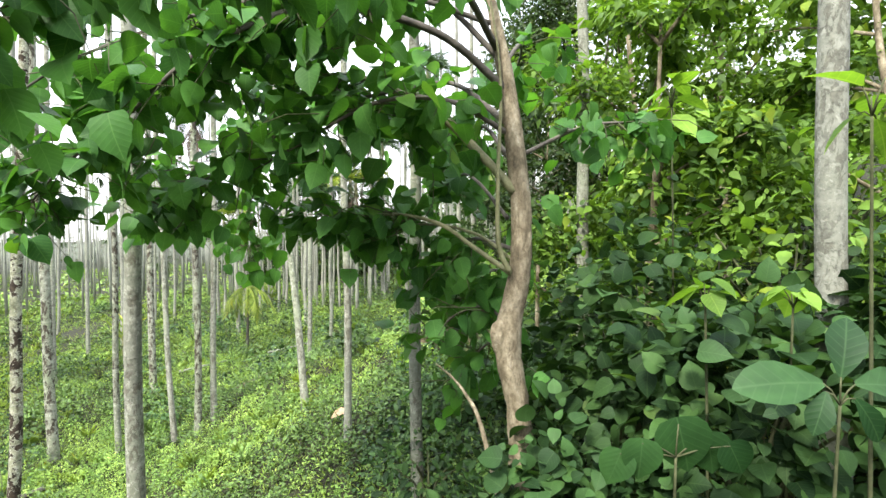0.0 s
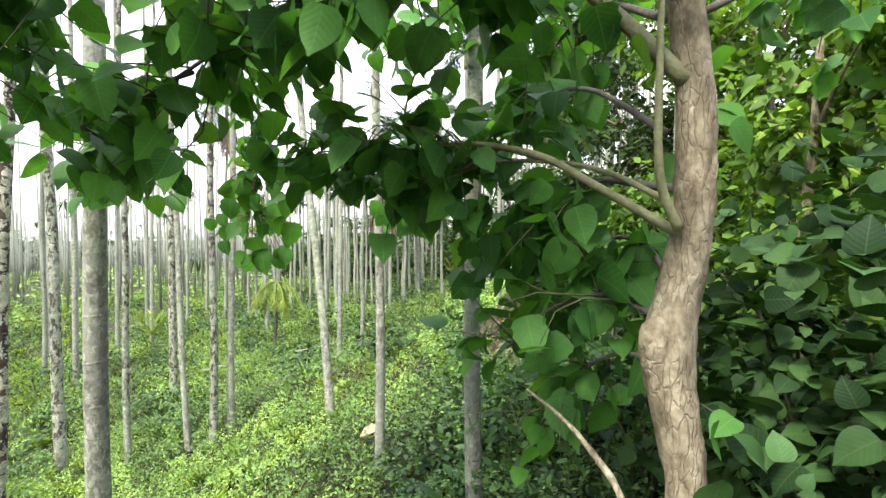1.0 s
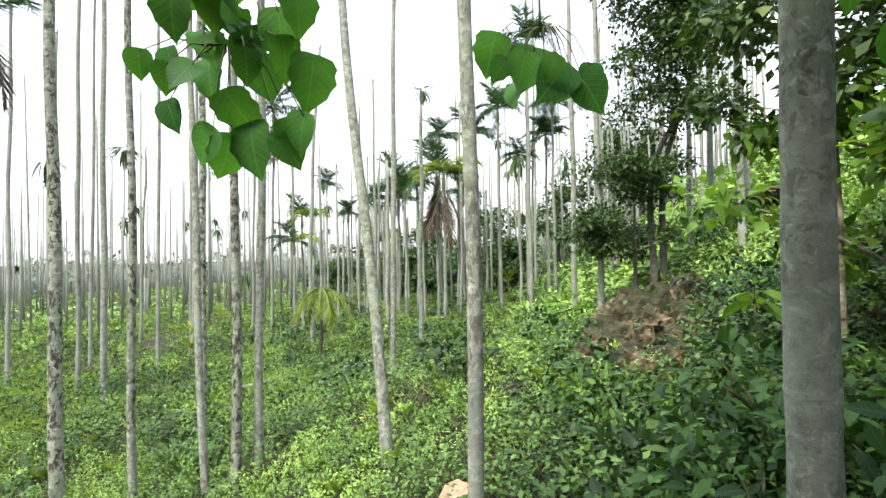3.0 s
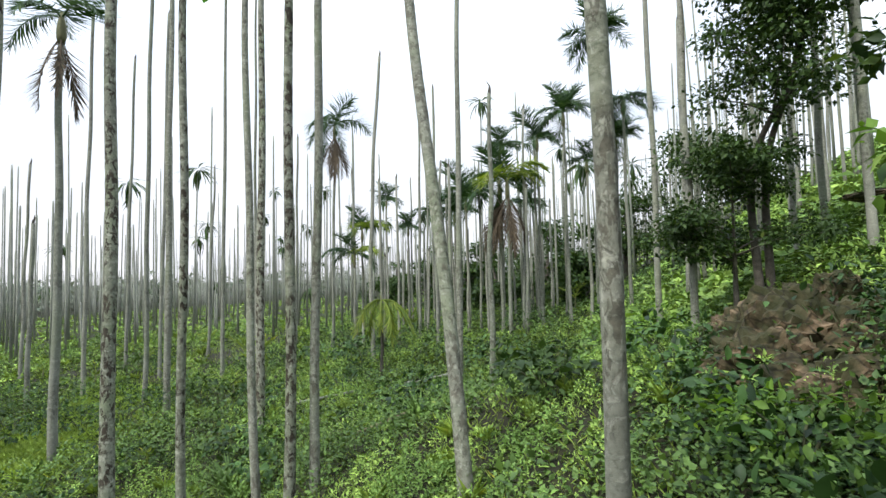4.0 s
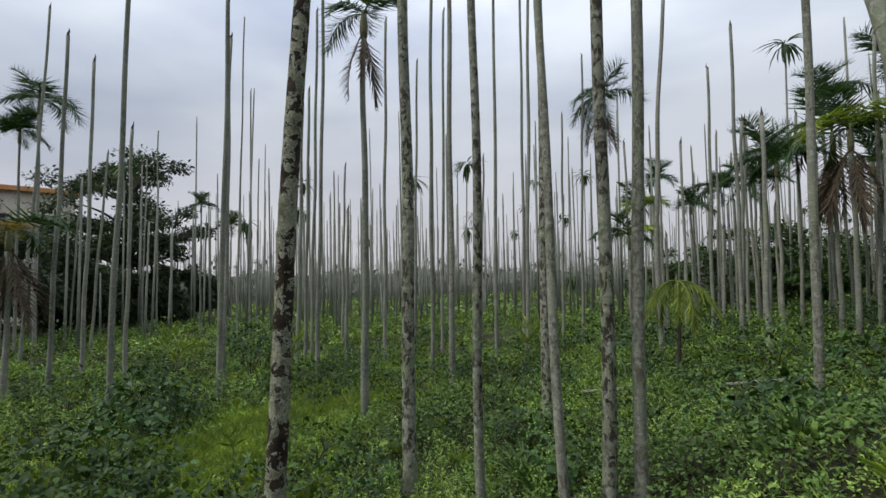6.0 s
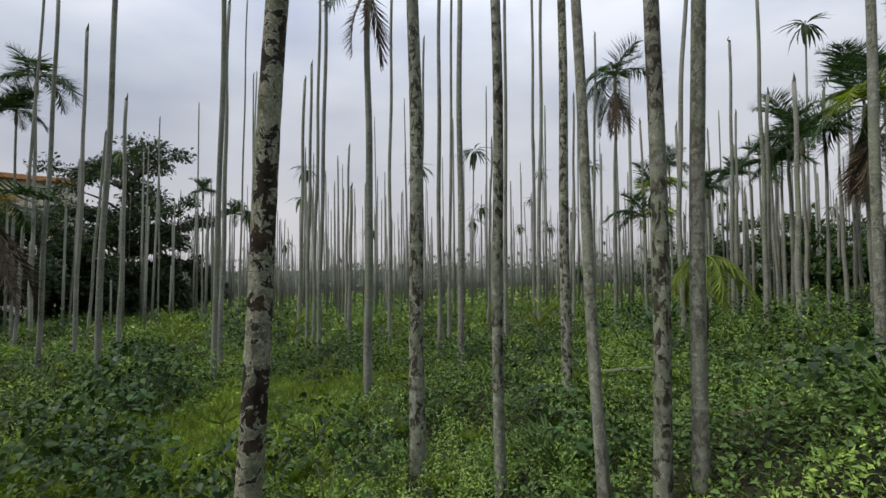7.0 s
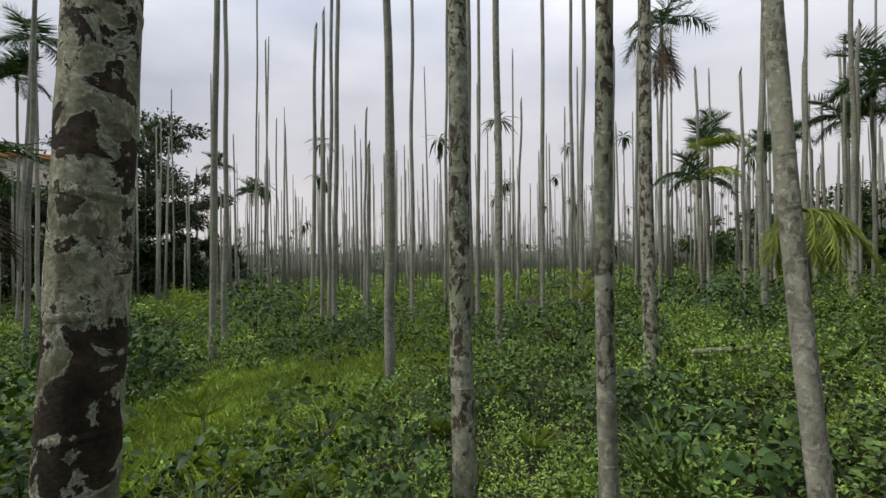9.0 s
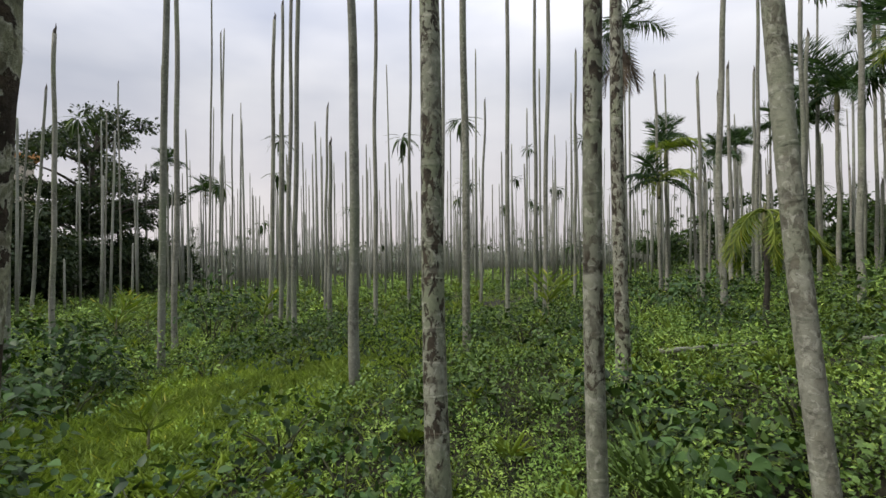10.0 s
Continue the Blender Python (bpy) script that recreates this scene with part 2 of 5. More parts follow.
BARK_TREE = flaky_bark()
BARK_DARK = plain_material("dark_tree_bark", (0.04, 0.035, 0.03), (0.12, 0.105, 0.085), 9)
TWIG = plain_material("green_twig", (0.075, 0.075, 0.035), (0.17, 0.165, 0.085), 14, 0.7, 0.3)
FINE_TWIG = plain_material("dark_twig", (0.03, 0.035, 0.015), (0.08, 0.085, 0.04), 14, 0.8, 0.2)
# near black: the shade in the gaps between weeds is put into the soil
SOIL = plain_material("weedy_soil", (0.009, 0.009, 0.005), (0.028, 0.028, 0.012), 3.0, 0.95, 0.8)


def rock_material():
    """Weathered tan stone with dark seams and mossy hollows."""
    m = Nodes("brown_rock")
    at = m.where(world=True)
    wide = m.noise(at, 3.2, 5, 0.6)
    tone = m.ramp(m.noise(at, 7.0, 7, 0.62), [(0.34, (0.018, 0.014, 0.008)), (0.48, (0.085, 0.060, 0.034)), (0.66, (0.240, 0.170, 0.105))])
    tone = m.mix(m.ramp(wide, [(0.42, (0, 0, 0)), (0.54, (0.85, 0.85, 0.85))]), tone, (0.026, 0.030, 0.011))
    seam = m.add("ShaderNodeTexVoronoi", Scale=5.0)
    seam.feature = "DISTANCE_TO_EDGE"
    m.link(at, seam.inputs["Vector"])
    tone = m.mix(m.ramp(seam.outputs["Distance"], [(0.0, (0.8, 0.8, 0.8)), (0.05, (0, 0, 0))]), tone, (0.012, 0.010, 0.007))
    m.link(tone, m.bsdf.inputs["Base Color"])
    m.bsdf.inputs["Roughness"].default_value = 0.92
    m.bsdf.inputs["Specular IOR Level"].default_value = 0.2
    m.bump(m.noise(at, 16, 6, 0.55), 0.6, 0.02)
    return m.mat


ROCK = rock_material()
DRY = plain_material("dry_leaf", (0.040, 0.032, 0.022), (0.135, 0.100, 0.064), 20, 0.85, 0.3)
PEACH = plain_material("dry_sheath", (0.26, 0.17, 0.10), (0.46, 0.31, 0.20), 20, 0.8, 0.3)
LEAF_TREE = leaf_material("broad_tree_leaf", (0.034, 0.100, 0.024), (0.064, 0.165, 0.034), 0.52, 0.40, False, 0.05, True)
LEAF_TREE_MANY = leaf_material("broad_tree_foliage", (0.030, 0.090, 0.022), (0.058, 0.152, 0.030), 0.52, 0.40, True, 0.05, True)
LEAF_BUSH = leaf_material("bank_shrub_leaf", (0.008, 0.024, 0.008), (0.036, 0.080, 0.024), 0.6, 0.28, False, 0.05, True)
LEAF_BUSH_MANY = leaf_material("bank_shrub_foliage", (0.007, 0.021, 0.007), (0.038, 0.082, 0.022), 0.6, 0.30, True, 0.05, True)
LEAF_HILL = leaf_material("hillside_foliage", (0.008, 0.022, 0.007), (0.040, 0.084, 0.021), 0.5, 0.12, sheen=0.2)
LEAF_SAPLING = leaf_material("sapling_foliage", (0.030, 0.066, 0.012), (0.125, 0.215, 0.036), 0.5, 0.38)
LEAF_BRIGHT = leaf_material("fresh_leaf", (0.075, 0.150, 0.022), (0.130, 0.225, 0.036), 0.5, 0.40, False, 0.05, True)
LEAF_BIG = leaf_material("large_plant_leaf", (0.012, 0.040, 0.011), (0.026, 0.066, 0.019), 0.5, 0.25, False, 0.05, True)
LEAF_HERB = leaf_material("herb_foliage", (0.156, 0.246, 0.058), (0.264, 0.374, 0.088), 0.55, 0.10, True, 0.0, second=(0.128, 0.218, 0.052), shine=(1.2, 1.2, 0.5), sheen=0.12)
LEAF_GRASS = leaf_material("grass_blades", (0.170, 0.250, 0.052), (0.300, 0.400, 0.090), 0.6, 0.28, True, 0.02, shine=(1.2, 1.2, 0.5), sheen=0.15)
LEAF_BROAD = leaf_material("broad_weed_foliage", (0.042, 0.080, 0.018), (0.090, 0.152, 0.035), 0.5, 0.08, True, 0.0, shine=(1.2, 1.2, 0.5), sheen=0.2)
# carpet leaves darkened: shade below the weed cushions painted into their colour
LEAF_SHADED = leaf_material("shaded_undergrowth", (0.020, 0.032, 0.009), (0.052, 0.078, 0.020), 0.6, 0.10, True, 0.0)
LEAF_DARK = leaf_material("dark_foliage", (0.014, 0.031, 0.011), (0.047, 0.080, 0.023), 0.5, 0.22)
LEAF_EDGE = leaf_material("edge_tree_foliage", (0.015, 0.027, 0.015), (0.048, 0.070, 0.036), 0.55, 0.2)
LEAF_PALM = leaf_material("palm_leaflet", (0.016, 0.038, 0.016), (0.042, 0.080, 0.030), 0.45, 0.22)
LEAF_YOUNG = leaf_material("young_palm_leaflet", (0.060, 0.105, 0.018), (0.190, 0.235, 0.045), 0.5, 0.35)
LEAF_YELLOW = leaf_material("yellowed_palm_leaflet", (0.13, 0.09, 0.030), (0.26, 0.18, 0.065), 0.55, 0.35)
# horizon leaves: air haze put into the colour as pale grey-green
LEAF_HAZED = leaf_material("hazed_foliage", (0.10, 0.125, 0.10), (0.16, 0.18, 0.145), 0.8, 0.1, True, 0.01)


# ---- mesh tools ----
def array_mesh(name, verts, faces, material, smooth=True, place=None):
    """A mesh from arrays of points and equal-sided faces; place: a leaf shape's own points, repeated along the mesh."""
    verts, faces = np.asarray(verts, np.float32), np.asarray(faces, np.int32)
    me = bpy.data.meshes.new(name)
    k = faces.shape[1]
    me.vertices.add(len(verts))
    me.vertices.foreach_set("co", verts.ravel())
    me.loops.add(faces.size)
    me.loops.foreach_set("vertex_index", faces.ravel())
    me.polygons.add(len(faces))
    me.polygons.foreach_set("loop_start", np.arange(0, faces.size, k, dtype=np.int32))
    me.polygons.foreach_set("use_smooth", np.full(len(faces), smooth))
    me.update(calc_edges=True)
    me.materials.append(material)
    if place is not None:
        tile = np.tile(np.asarray(place, np.float32), (len(verts) // len(place), 1))
        me.attributes.new("leaf_place", "FLOAT_VECTOR", "POINT").data.foreach_set("vector", tile.ravel())
    return me


def joined(*pieces):
    """Several (verts, faces) as one."""
    vs, fs, base = [], [], 0
    for v, f in pieces:
        vs.append(np.asarray(v, float))
        fs.append(np.asarray(f, int) + base)
        base += len(v)
    return np.concatenate(vs), np.concatenate(fs)


def unit(v):
    return v / np.maximum(np.linalg.norm(v, axis=-1, keepdims=True), 1e-9)


def scattered(template, places, along, up, sizes):
    """Copies of a template (verts, faces): its y axis laid along, its z axis towards up."""
    tv, tf = np.asarray(template[0], float), np.asarray(template[1], int)
    y = unit(np.asarray(along, float))
    x = unit(np.cross(y, np.asarray(up, float)))
    z = np.cross(x, y)
    s = np.asarray(sizes, float).reshape(-1, 1, 1)
    v = s * (tv[None, :, 0:1] * x[:, None] + tv[None, :, 1:2] * y[:, None] + tv[None, :, 2:3] * z[:, None]) + np.asarray(places)[:, None]
    n = len(y)
    f = tf[None] + (np.arange(n) * len(tv))[:, None, None]
    return v.reshape(-1, 3), f.reshape(-1, tf.shape[1])


def tube(path, radii, sides=8, seed=0, rough=0.0):
    """A tapered round limb along a path, closed at its ends."""
    p, r = np.asarray(path, float), np.asarray(radii, float)
    rng = np.random.default_rng(seed)
    d = unit(np.gradient(p, axis=0))
    ref = np.where(np.abs(d[:, 2:3]) > 0.9, np.array([[1.0, 0, 0]]), np.array([[0, 0, 1.0]]))
    a = unit(np.cross(d, ref))
    for i in range(1, len(a)):
        a[i] = unit(a[i - 1] - d[i] * (a[i - 1] @ d[i]))
    b = np.cross(d, a)
    ang = np.linspace(0, 2 * np.pi, sides, endpoint=False)
    wob = 1 + rough * rng.normal(size=(len(p), sides)).clip(-2, 2)
    v = p[:, None] + (r[:, None] * wob)[..., None] * (np.cos(ang)[None, :, None] * a[:, None] + np.sin(ang)[None, :, None] * b[:, None])
    v = np.concatenate([v.reshape(-1, 3), p[:1], p[-1:]])
    n, f = len(p), []
    i, j = np.meshgrid(np.arange(n - 1), np.arange(sides), indexing="ij")
    i, j = i.ravel(), j.ravel()
    k = (j + 1) % sides
    q = np.stack([i * sides + j, i * sides + k, (i + 1) * sides + k, (i + 1) * sides + j], 1)
    f = np.concatenate([q[:, [0, 1, 2]], q[:, [0, 2, 3]]])
    j = np.arange(sides)
    k = (j + 1) % sides
    low = np.stack([np.full(sides, n * sides), k, j], 1)
    top = np.stack([np.full(sides, n * sides + 1), (n - 1) * sides + j, (n - 1) * sides + k], 1)
    return v, np.concatenate([f, low, top])


def curve_points(points, steps):
    """A smooth run (Catmull-Rom) through a few points."""
    p = np.asarray(points, float)
    q = np.concatenate([2 * p[:1] - p[1:2], p, 2 * p[-1:] - p[-2:-1]])
    out = []
    for i in range(len(p) - 1):
        for t in np.linspace(0, 1, steps, endpoint=False):
            a, b, c, d = q[i:i + 4]
            out.append(0.5 * (2 * b + (c - a) * t + (2 * a - 5 * b + 4 * c - d) * t * t + (3 * b - a - 3 * c + d) * t ** 3))
    out.append(p[-1])
    return np.array(out)


def part(name, geometry, material, parent, label="", smooth=True, place=None):
    """A mesh object from (verts, faces), as a part of its thing."""
    ob = new(name, array_mesh(name, geometry[0], geometry[1], material, smooth, place))
    ob.parent = parent
    return tagged(ob, label)


def thing(name, geometry, material, label, category, group="", kind="", smooth=True, at=None):
    ob = new(name, array_mesh(name, geometry[0], geometry[1], material, smooth))
    if at is not None:
        ob.location = at
    return tagged(ob, label, category, group, kind)


def empty(name, at, label, category, group=""):
    ob = new(name)
    ob.empty_display_size = 0.1
    ob.location = at
    return tagged(ob, label, category, group)


# leaf shapes: y from stalk to tip, z up
def leaf_shape(outline, fold=0.18, droop=0.15):
    """outline: (half width, y) from base to tip; the halves fold up along the midrib; the tip is one point."""
    y0 = outline[0][1]
    v, f = [], []
    for w, y in outline[:-1]:
        z = -droop * (y - y0) ** 2
        v += [(0, y, z), (-w, y, z + fold * w), (w, y, z + fold * w)]
    for i in range(len(outline) - 2):
        a, b = 3 * i, 3 * i + 3
        f += [(a, a + 1, b + 1), (a, b + 1, b), (a, b, b + 2), (a, b + 2, a + 2)]
    a, tip = len(v) - 3, len(v)
    v.append((0, outline[-1][1], -droop * (outline[-1][1] - y0) ** 2))
    f += [(a, a + 1, tip), (a, tip, a + 2)]
    return np.array(v, float), np.array(f)


def small_leaf(width, y, fold=0.4, droop=0.15):
    """A small pointed leaf folded along its midrib; y: where it is widest."""
    return np.array([(0, 0, 0), (-width, y, fold * width), (0, 1, -droop), (width, y, fold * width)], float), np.array([(0, 2, 1), (0, 3, 2)])


HEART = leaf_shape([(0.10, -0.13), (0.33, -0.10), (0.46, 0.04), (0.50, 0.20), (0.48, 0.38), (0.41, 0.55), (0.28, 0.72), (0.12, 0.86), (0.0, 1.0)], 0.20, 0.24)
LOBED = leaf_shape([(0.12, -0.12), (0.38, -0.06), (0.48, 0.10), (0.44, 0.22), (0.50, 0.38), (0.40, 0.52), (0.36, 0.66), (0.17, 0.82), (0.0, 1.0)], 0.14, 0.30)
OVAL = leaf_shape([(0.02, 0.0), (0.22, 0.25), (0.26, 0.5), (0.16, 0.78), (0.0, 1.0)], 0.25, 0.2)
BIG_OVAL = leaf_shape([(0.04, 0.0), (0.10, 0.10), (0.20, 0.28), (0.28, 0.48), (0.29, 0.64), (0.22, 0.82), (0.10, 0.94), (0.0, 1.0)], 0.16, 0.30)
HERB = small_leaf(0.23, 0.40, 0.35, 0.18)
LANCE = small_leaf(0.13, 0.40, 0.4, 0.25)
CROWN_LEAF = small_leaf(0.30, 0.45, 0.3, 0.12)
WIDE_LEAFLET = leaf_shape([(0.02, 0.0), (0.085, 0.4), (0.0, 1.0)], 0.3, 0.3)
BLADE = small_leaf(0.045, 0.40, 0.5, 0.22)
TUFT_BLADE = small_leaf(0.032, 0.42, 0.5, 0.35)
BROAD = leaf_shape([(0.10, 0.0), (0.33, 0.36), (0.0, 1.0)], 0.22, 0.25)
ROUND = leaf_shape([(0.08, 0.0), (0.31, 0.22), (0.31, 0.52), (0.0, 1.0)], 0.22, 0.25)
PLUME = leaf_shape([(0.01, 0.0), (0.07, 0.35), (0.06, 0.7), (0.0, 1.0)], 0.3, 0.9)
LEAFLET = leaf_shape([(0.014, 0.0), (0.034, 0.4), (0.0, 1.0)], 0.3, 0.5)


# ---- ground ----
SLOPE_U = (-400, -60, -20, -8, -5, -4, -3.1, -2.8, -2.1, -1.1, -0.6, 0.0, 0.6)
SLOPE_Z = (-14, -3.6, -2.3, -1.92, -1.78, -1.68, -1.45, -1.27, -1.0, -0.5, -0.30, -0.15, -0.02)


def ease(a, b, v):
    t = np.clip((v - a) / (b - a), 0, 1)
    return t * t * (3 - 2 * t)


def ground_z(x, y):
    """Height of the ground: a gentle plantation floor below a bank and hillside."""
    x, y = np.asarray(x, float), np.asarray(y, float)
    near = np.interp(x + 0.4 * (np.clip(y, 4.0, 9.0) - 5), SLOPE_U, SLOPE_Z)
    far = np.where(x < -10.5, -1.98 + 0.04 * (x + 10.5), -1.2 + 0.12 * (x + 4))
    z = near + (far - near) * ease(8.5, 11.5, y)
    edge = 0.8 - 0.10 * (np.clip(y, 2, 14) - 2)
    hill = 0.46 * np.maximum(0, x - edge - 0.2 * ease(6, 14, y))
    hill = np.where(hill > 6, 6 + 0.3 * (hill - 6), hill)
    hill = np.where(hill > 14, 14, hill)
    return np.maximum(z, -6) + hill


def lumps(x, y):
    return 0.035 * np.sin(2.1 * x + 1.3 * y) * np.sin(1.7 * y - 0.6 * x) + 0.02 * np.sin(5.3 * x + 0.7) * np.sin(4.7 * y + 1.9)


def build_ground():
    def axis(lo, hi, step, reach):
        mid = np.arange(lo, hi, step)
        out, d, p = [], step, hi
        while p < reach:
            out.append(p)
            d *= 1.14
            p += d
        out2, d, p = [], step, lo - step
        while p > -reach:
            out2.append(p)
            d *= 1.14
            p -= d
        return np.concatenate([out2[::-1], mid, out])
    xs, ys = axis(-16, 6, 0.2, 3000), axis(-2, 20, 0.2, 3000)
    gx, gy = np.meshgrid(xs, ys, indexing="ij")
    gz = ground_z(gx, gy) + lumps(gx, gy)
    v = np.stack([gx, gy, gz], -1).reshape(-1, 3)
    i, j = np.meshgrid(np.arange(len(xs) - 1), np.arange(len(ys) - 1), indexing="ij")
    a = (i * len(ys) + j).ravel()
    f = np.stack([a, a + len(ys), a + len(ys) + 1, a + 1], 1)
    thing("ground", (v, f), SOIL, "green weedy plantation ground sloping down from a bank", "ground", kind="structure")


build_ground()


# ---- areca trunks ----
TRUNK_LABEL = "tall bare grey areca palm trunk standing in weeds"


def trunk_geometry(height, lean, width, sides=12, bend=0.0, seed=0, step=0.22):
    """A slim ringed palm stem from 0.15 m under ground; bend: sideways bow in metres."""
    rng = np.random.default_rng(seed)
    n = max(6, int(height / step))
    t = np.linspace(0, 1, n)
    z = -0.15 + t * (height + 0.15)
    wob = 0.012 * np.sin(t * 9 + rng.uniform(0, 6)) + 0.010 * np.sin(t * 17 + rng.uniform(0, 6))
    p = np.stack([lean[0] * z + bend * np.sin(np.pi * t) + wob, lean[1] * z + wob[::-1], z], 1)
    r = 0.5 * width * (1.04 - 0.36 * t + 0.16 * np.exp(-np.maximum(z, 0) / 0.25))
    r = r * (1 + 0.012 * np.sin(z * 27 + rng.uniform(0, 6)) + 0.008 * rng.normal(size=n))
    p[-2] = p[-1] - 0.02 * (p[-1] - p[-3])
    r[-2], r[-1] = r[-3], r[-3] * 0.45
    return tube(p, r, sides, seed, 0.006)


def areca_trunk(x, y, height, lx=0.0, ly=0.0, width=0.14, material=BARK_GREY, bend=0.0, sides=12, label=TRUNK_LABEL, step=0.22, rings=0.0):
    """A bare palm; with rings, the leaf scars up to that height are raised bands of their own."""
    seed = int(abs(x * 131 + y * 717)) % 9973
    palm = empty("bare_palm", (x, y, float(ground_z(x, y))), label, "palm tree", "bare palms of the plantation")
    g = trunk_geometry(height, (lx, ly), width, sides, bend, seed, step)
    part("trunk", g, material, palm)
    rng = np.random.default_rng(seed)
    tip, wide = g[0][-1], 0.34 * width
    stub = np.array([tip + (0, 0, -0.05), tip + (0.01, 0, 0.04), tip + (0.02 * rng.normal(), 0.02, 0.11), tip + (0.03 * rng.normal(), 0.02, 0.20)])
    part("broken_top", tube(stub, wide * np.array([0.86, 0.8, 0.5, 0.08]), 7, seed, 0.12), BARK_DARK, palm, "dark rotten broken top")
    z = 0.5
    while z < rings:
        i = int(round((z + 0.15) / (height + 0.15) * (len(g[0]) // sides - 1)))
        loop = g[0][i * sides:(i + 1) * sides]
        c = loop.mean(axis=0)
        r = np.linalg.norm(loop - c, axis=1).mean()
        zs = np.array([-0.011, -0.006, 0.0, 0.006, 0.011])
        wave = 0.006 * np.sin(np.linspace(0, 2 * np.pi, sides, endpoint=False) + rng.uniform(0, 6))
        v, f = tube(np.stack([c[0] + lx * zs, c[1] + ly * zs, c[2] + zs], 1), r * np.array([0.97, 1.012, 1.022, 1.012, 0.97]), sides, seed, 0.004)
        v[:5 * sides, 2] += np.tile(wave, 5)
        part("scar_ring", (v, f), material, palm)
        z += rng.uniform(0.16, 0.34)
    return palm
# the stems nearest the path: x, y, height, lean x, lean y, width
for x, y, h, lx, ly, w in (
    (-6.30, 8.19, 11.0, -0.080, 0.070, 0.145),
    (-5.20, 8.04, 10.5, -0.015, 0.021, 0.086),
    (-3.99, 8.03, 10.0, -0.001, 0.015, 0.098),
    (-3.86, 8.23, 10.2, 0.024, 0.004, 0.089),
    (-1.29, 5.67, 9.0, 0.003, 0.011, 0.076),
    (-0.51, 4.34, 8.5, -0.002, -0.009, 0.090),
    (-6.17, 10.64, 10.0, -0.040, 0.065, 0.132),
    (-3.24, 11.52, 10.0, 0.007, 0.060, 0.098),
    (-9.11, 11.81, 10.5, -0.018, 0.028, 0.122),
    (-2.54, 10.56, 4.2, 0.011, 0.022, 0.078),
):
    areca_trunk(x, y, h, lx, ly, w, BARK_MOTTLED if (x, y) in ((-6.30, 8.19), (-5.20, 8.04), (-6.17, 10.64), (-3.99, 8.03)) else BARK_PATCHY, sides=16, step=0.1, rings=4.2)
areca_trunk(-4.40, 8.12, 10.2, -0.056, 0.075, 0.081, BARK_PATCHY, bend=-0.10, sides=16, step=0.1, rings=4.2, label="pale slender areca palm trunk bent near its foot")
areca_trunk(-2.09, 7.02, 9.5, -0.130, 0.195, 0.094, BARK_PATCHY, bend=-0.06, sides=16, step=0.1, rings=4.2, label="leaning grey areca palm trunk standing in weeds")
areca_trunk(-5.02, 5.947, 9.0, 0.0, 0.069, 0.117, BARK_LICHEN, sides=24, step=0.06, rings=3.6, label="thick areca palm trunk covered with lichen plates")
areca_trunk(-2.54, 4.22, 8.0, 0.006, -0.014, 0.122, BARK_PATCHY, sides=20, step=0.08, rings=4.0, label="mottled areca palm trunk beside the path")

# stems in the open plantation
for x, y, h, lx, ly in (
    (-24.4, 6.6, 12.4, 0.047, 0.044), (-17.2, 6.5, 8.6, 0.027, 0.025), (-34.3, 9.4, 8.3, 0.045, 0.042), (-18.1, 7.3, 8.5, 0.016, 0.015),
    (-25.1, 8.7, 7.7, 0.053, 0.049), (-13.2, 6.9, 10.5, 0.023, 0.022), (-16.9, 8.0, 6.5, 0.011, 0.010), (-38.2, 13.7, 11.2, 0.015, 0.014),
    (-36.8, 14.2, 12.7, -0.006, -0.005), (-12.7, 8.7, 11.0, 0.013, 0.012), (-14.5, 9.5, 8.5, 0.011, 0.010), (-29.9, 16.3, 18.0, 0.014, 0.013),
    (-28.9, 16.6, 13.5, 0.0, 0.0), (-32.7, 18.7, 10.7, 0.010, 0.009), (-15.3, 11.9, 7.6, 0.014, 0.014), (-16.1, 12.6, 8.5, 0.012, 0.011),
    (-13.9, 11.7, 12.0, 0.014, 0.013), (-15.9, 12.7, 11.0, 0.014, 0.013), (-13.9, 12.6, 4.4, 0.012, 0.011),
):
    areca_trunk(x, y, h, lx, ly, 0.112)
for x, y, h, lx, ly in (
    (-18.7, 15.7, 7.1, 0.014, 0.013), (-13.7, 13.8, 10.2, 0.007, 0.007), (-11.1, 13.2, 11.5, 0.006, 0.005), (-15.8, 16.9, 10.6, 0.012, 0.012),
    (-13.7, 16.2, 11.4, 0.012, 0.011), (-11.3, 16.0, 12.5, 0.007, 0.006), (-15.8, 20.6, 7.6, 0.024, 0.023),
    (-12.0, 18.4, 13.5, 0.005, 0.005), (-10.5, 16.4, 12.5, 0.016, 0.015), (-12.5, 21.7, 8.7, 0.012, 0.011), (-11.8, 21.9, 10.9, 0.017, 0.016),
    (-6.9, 20.7, 8.1, 0.014, 0.013), (-5.7, 18.9, 8.2, 0.001, 0.001), (-4.7, 16.6, 5.0, 0.012, 0.011),
    (-5.8, 19.3, 5.8, 0.03, 0.01),
):
    areca_trunk(x, y, h, lx, ly, 0.112)
areca_trunk(-6.45, 15.6, 8.2, 0.02, 0.045, 0.115, bend=-0.15, label="bare areca palm trunk bent towards its broken top")
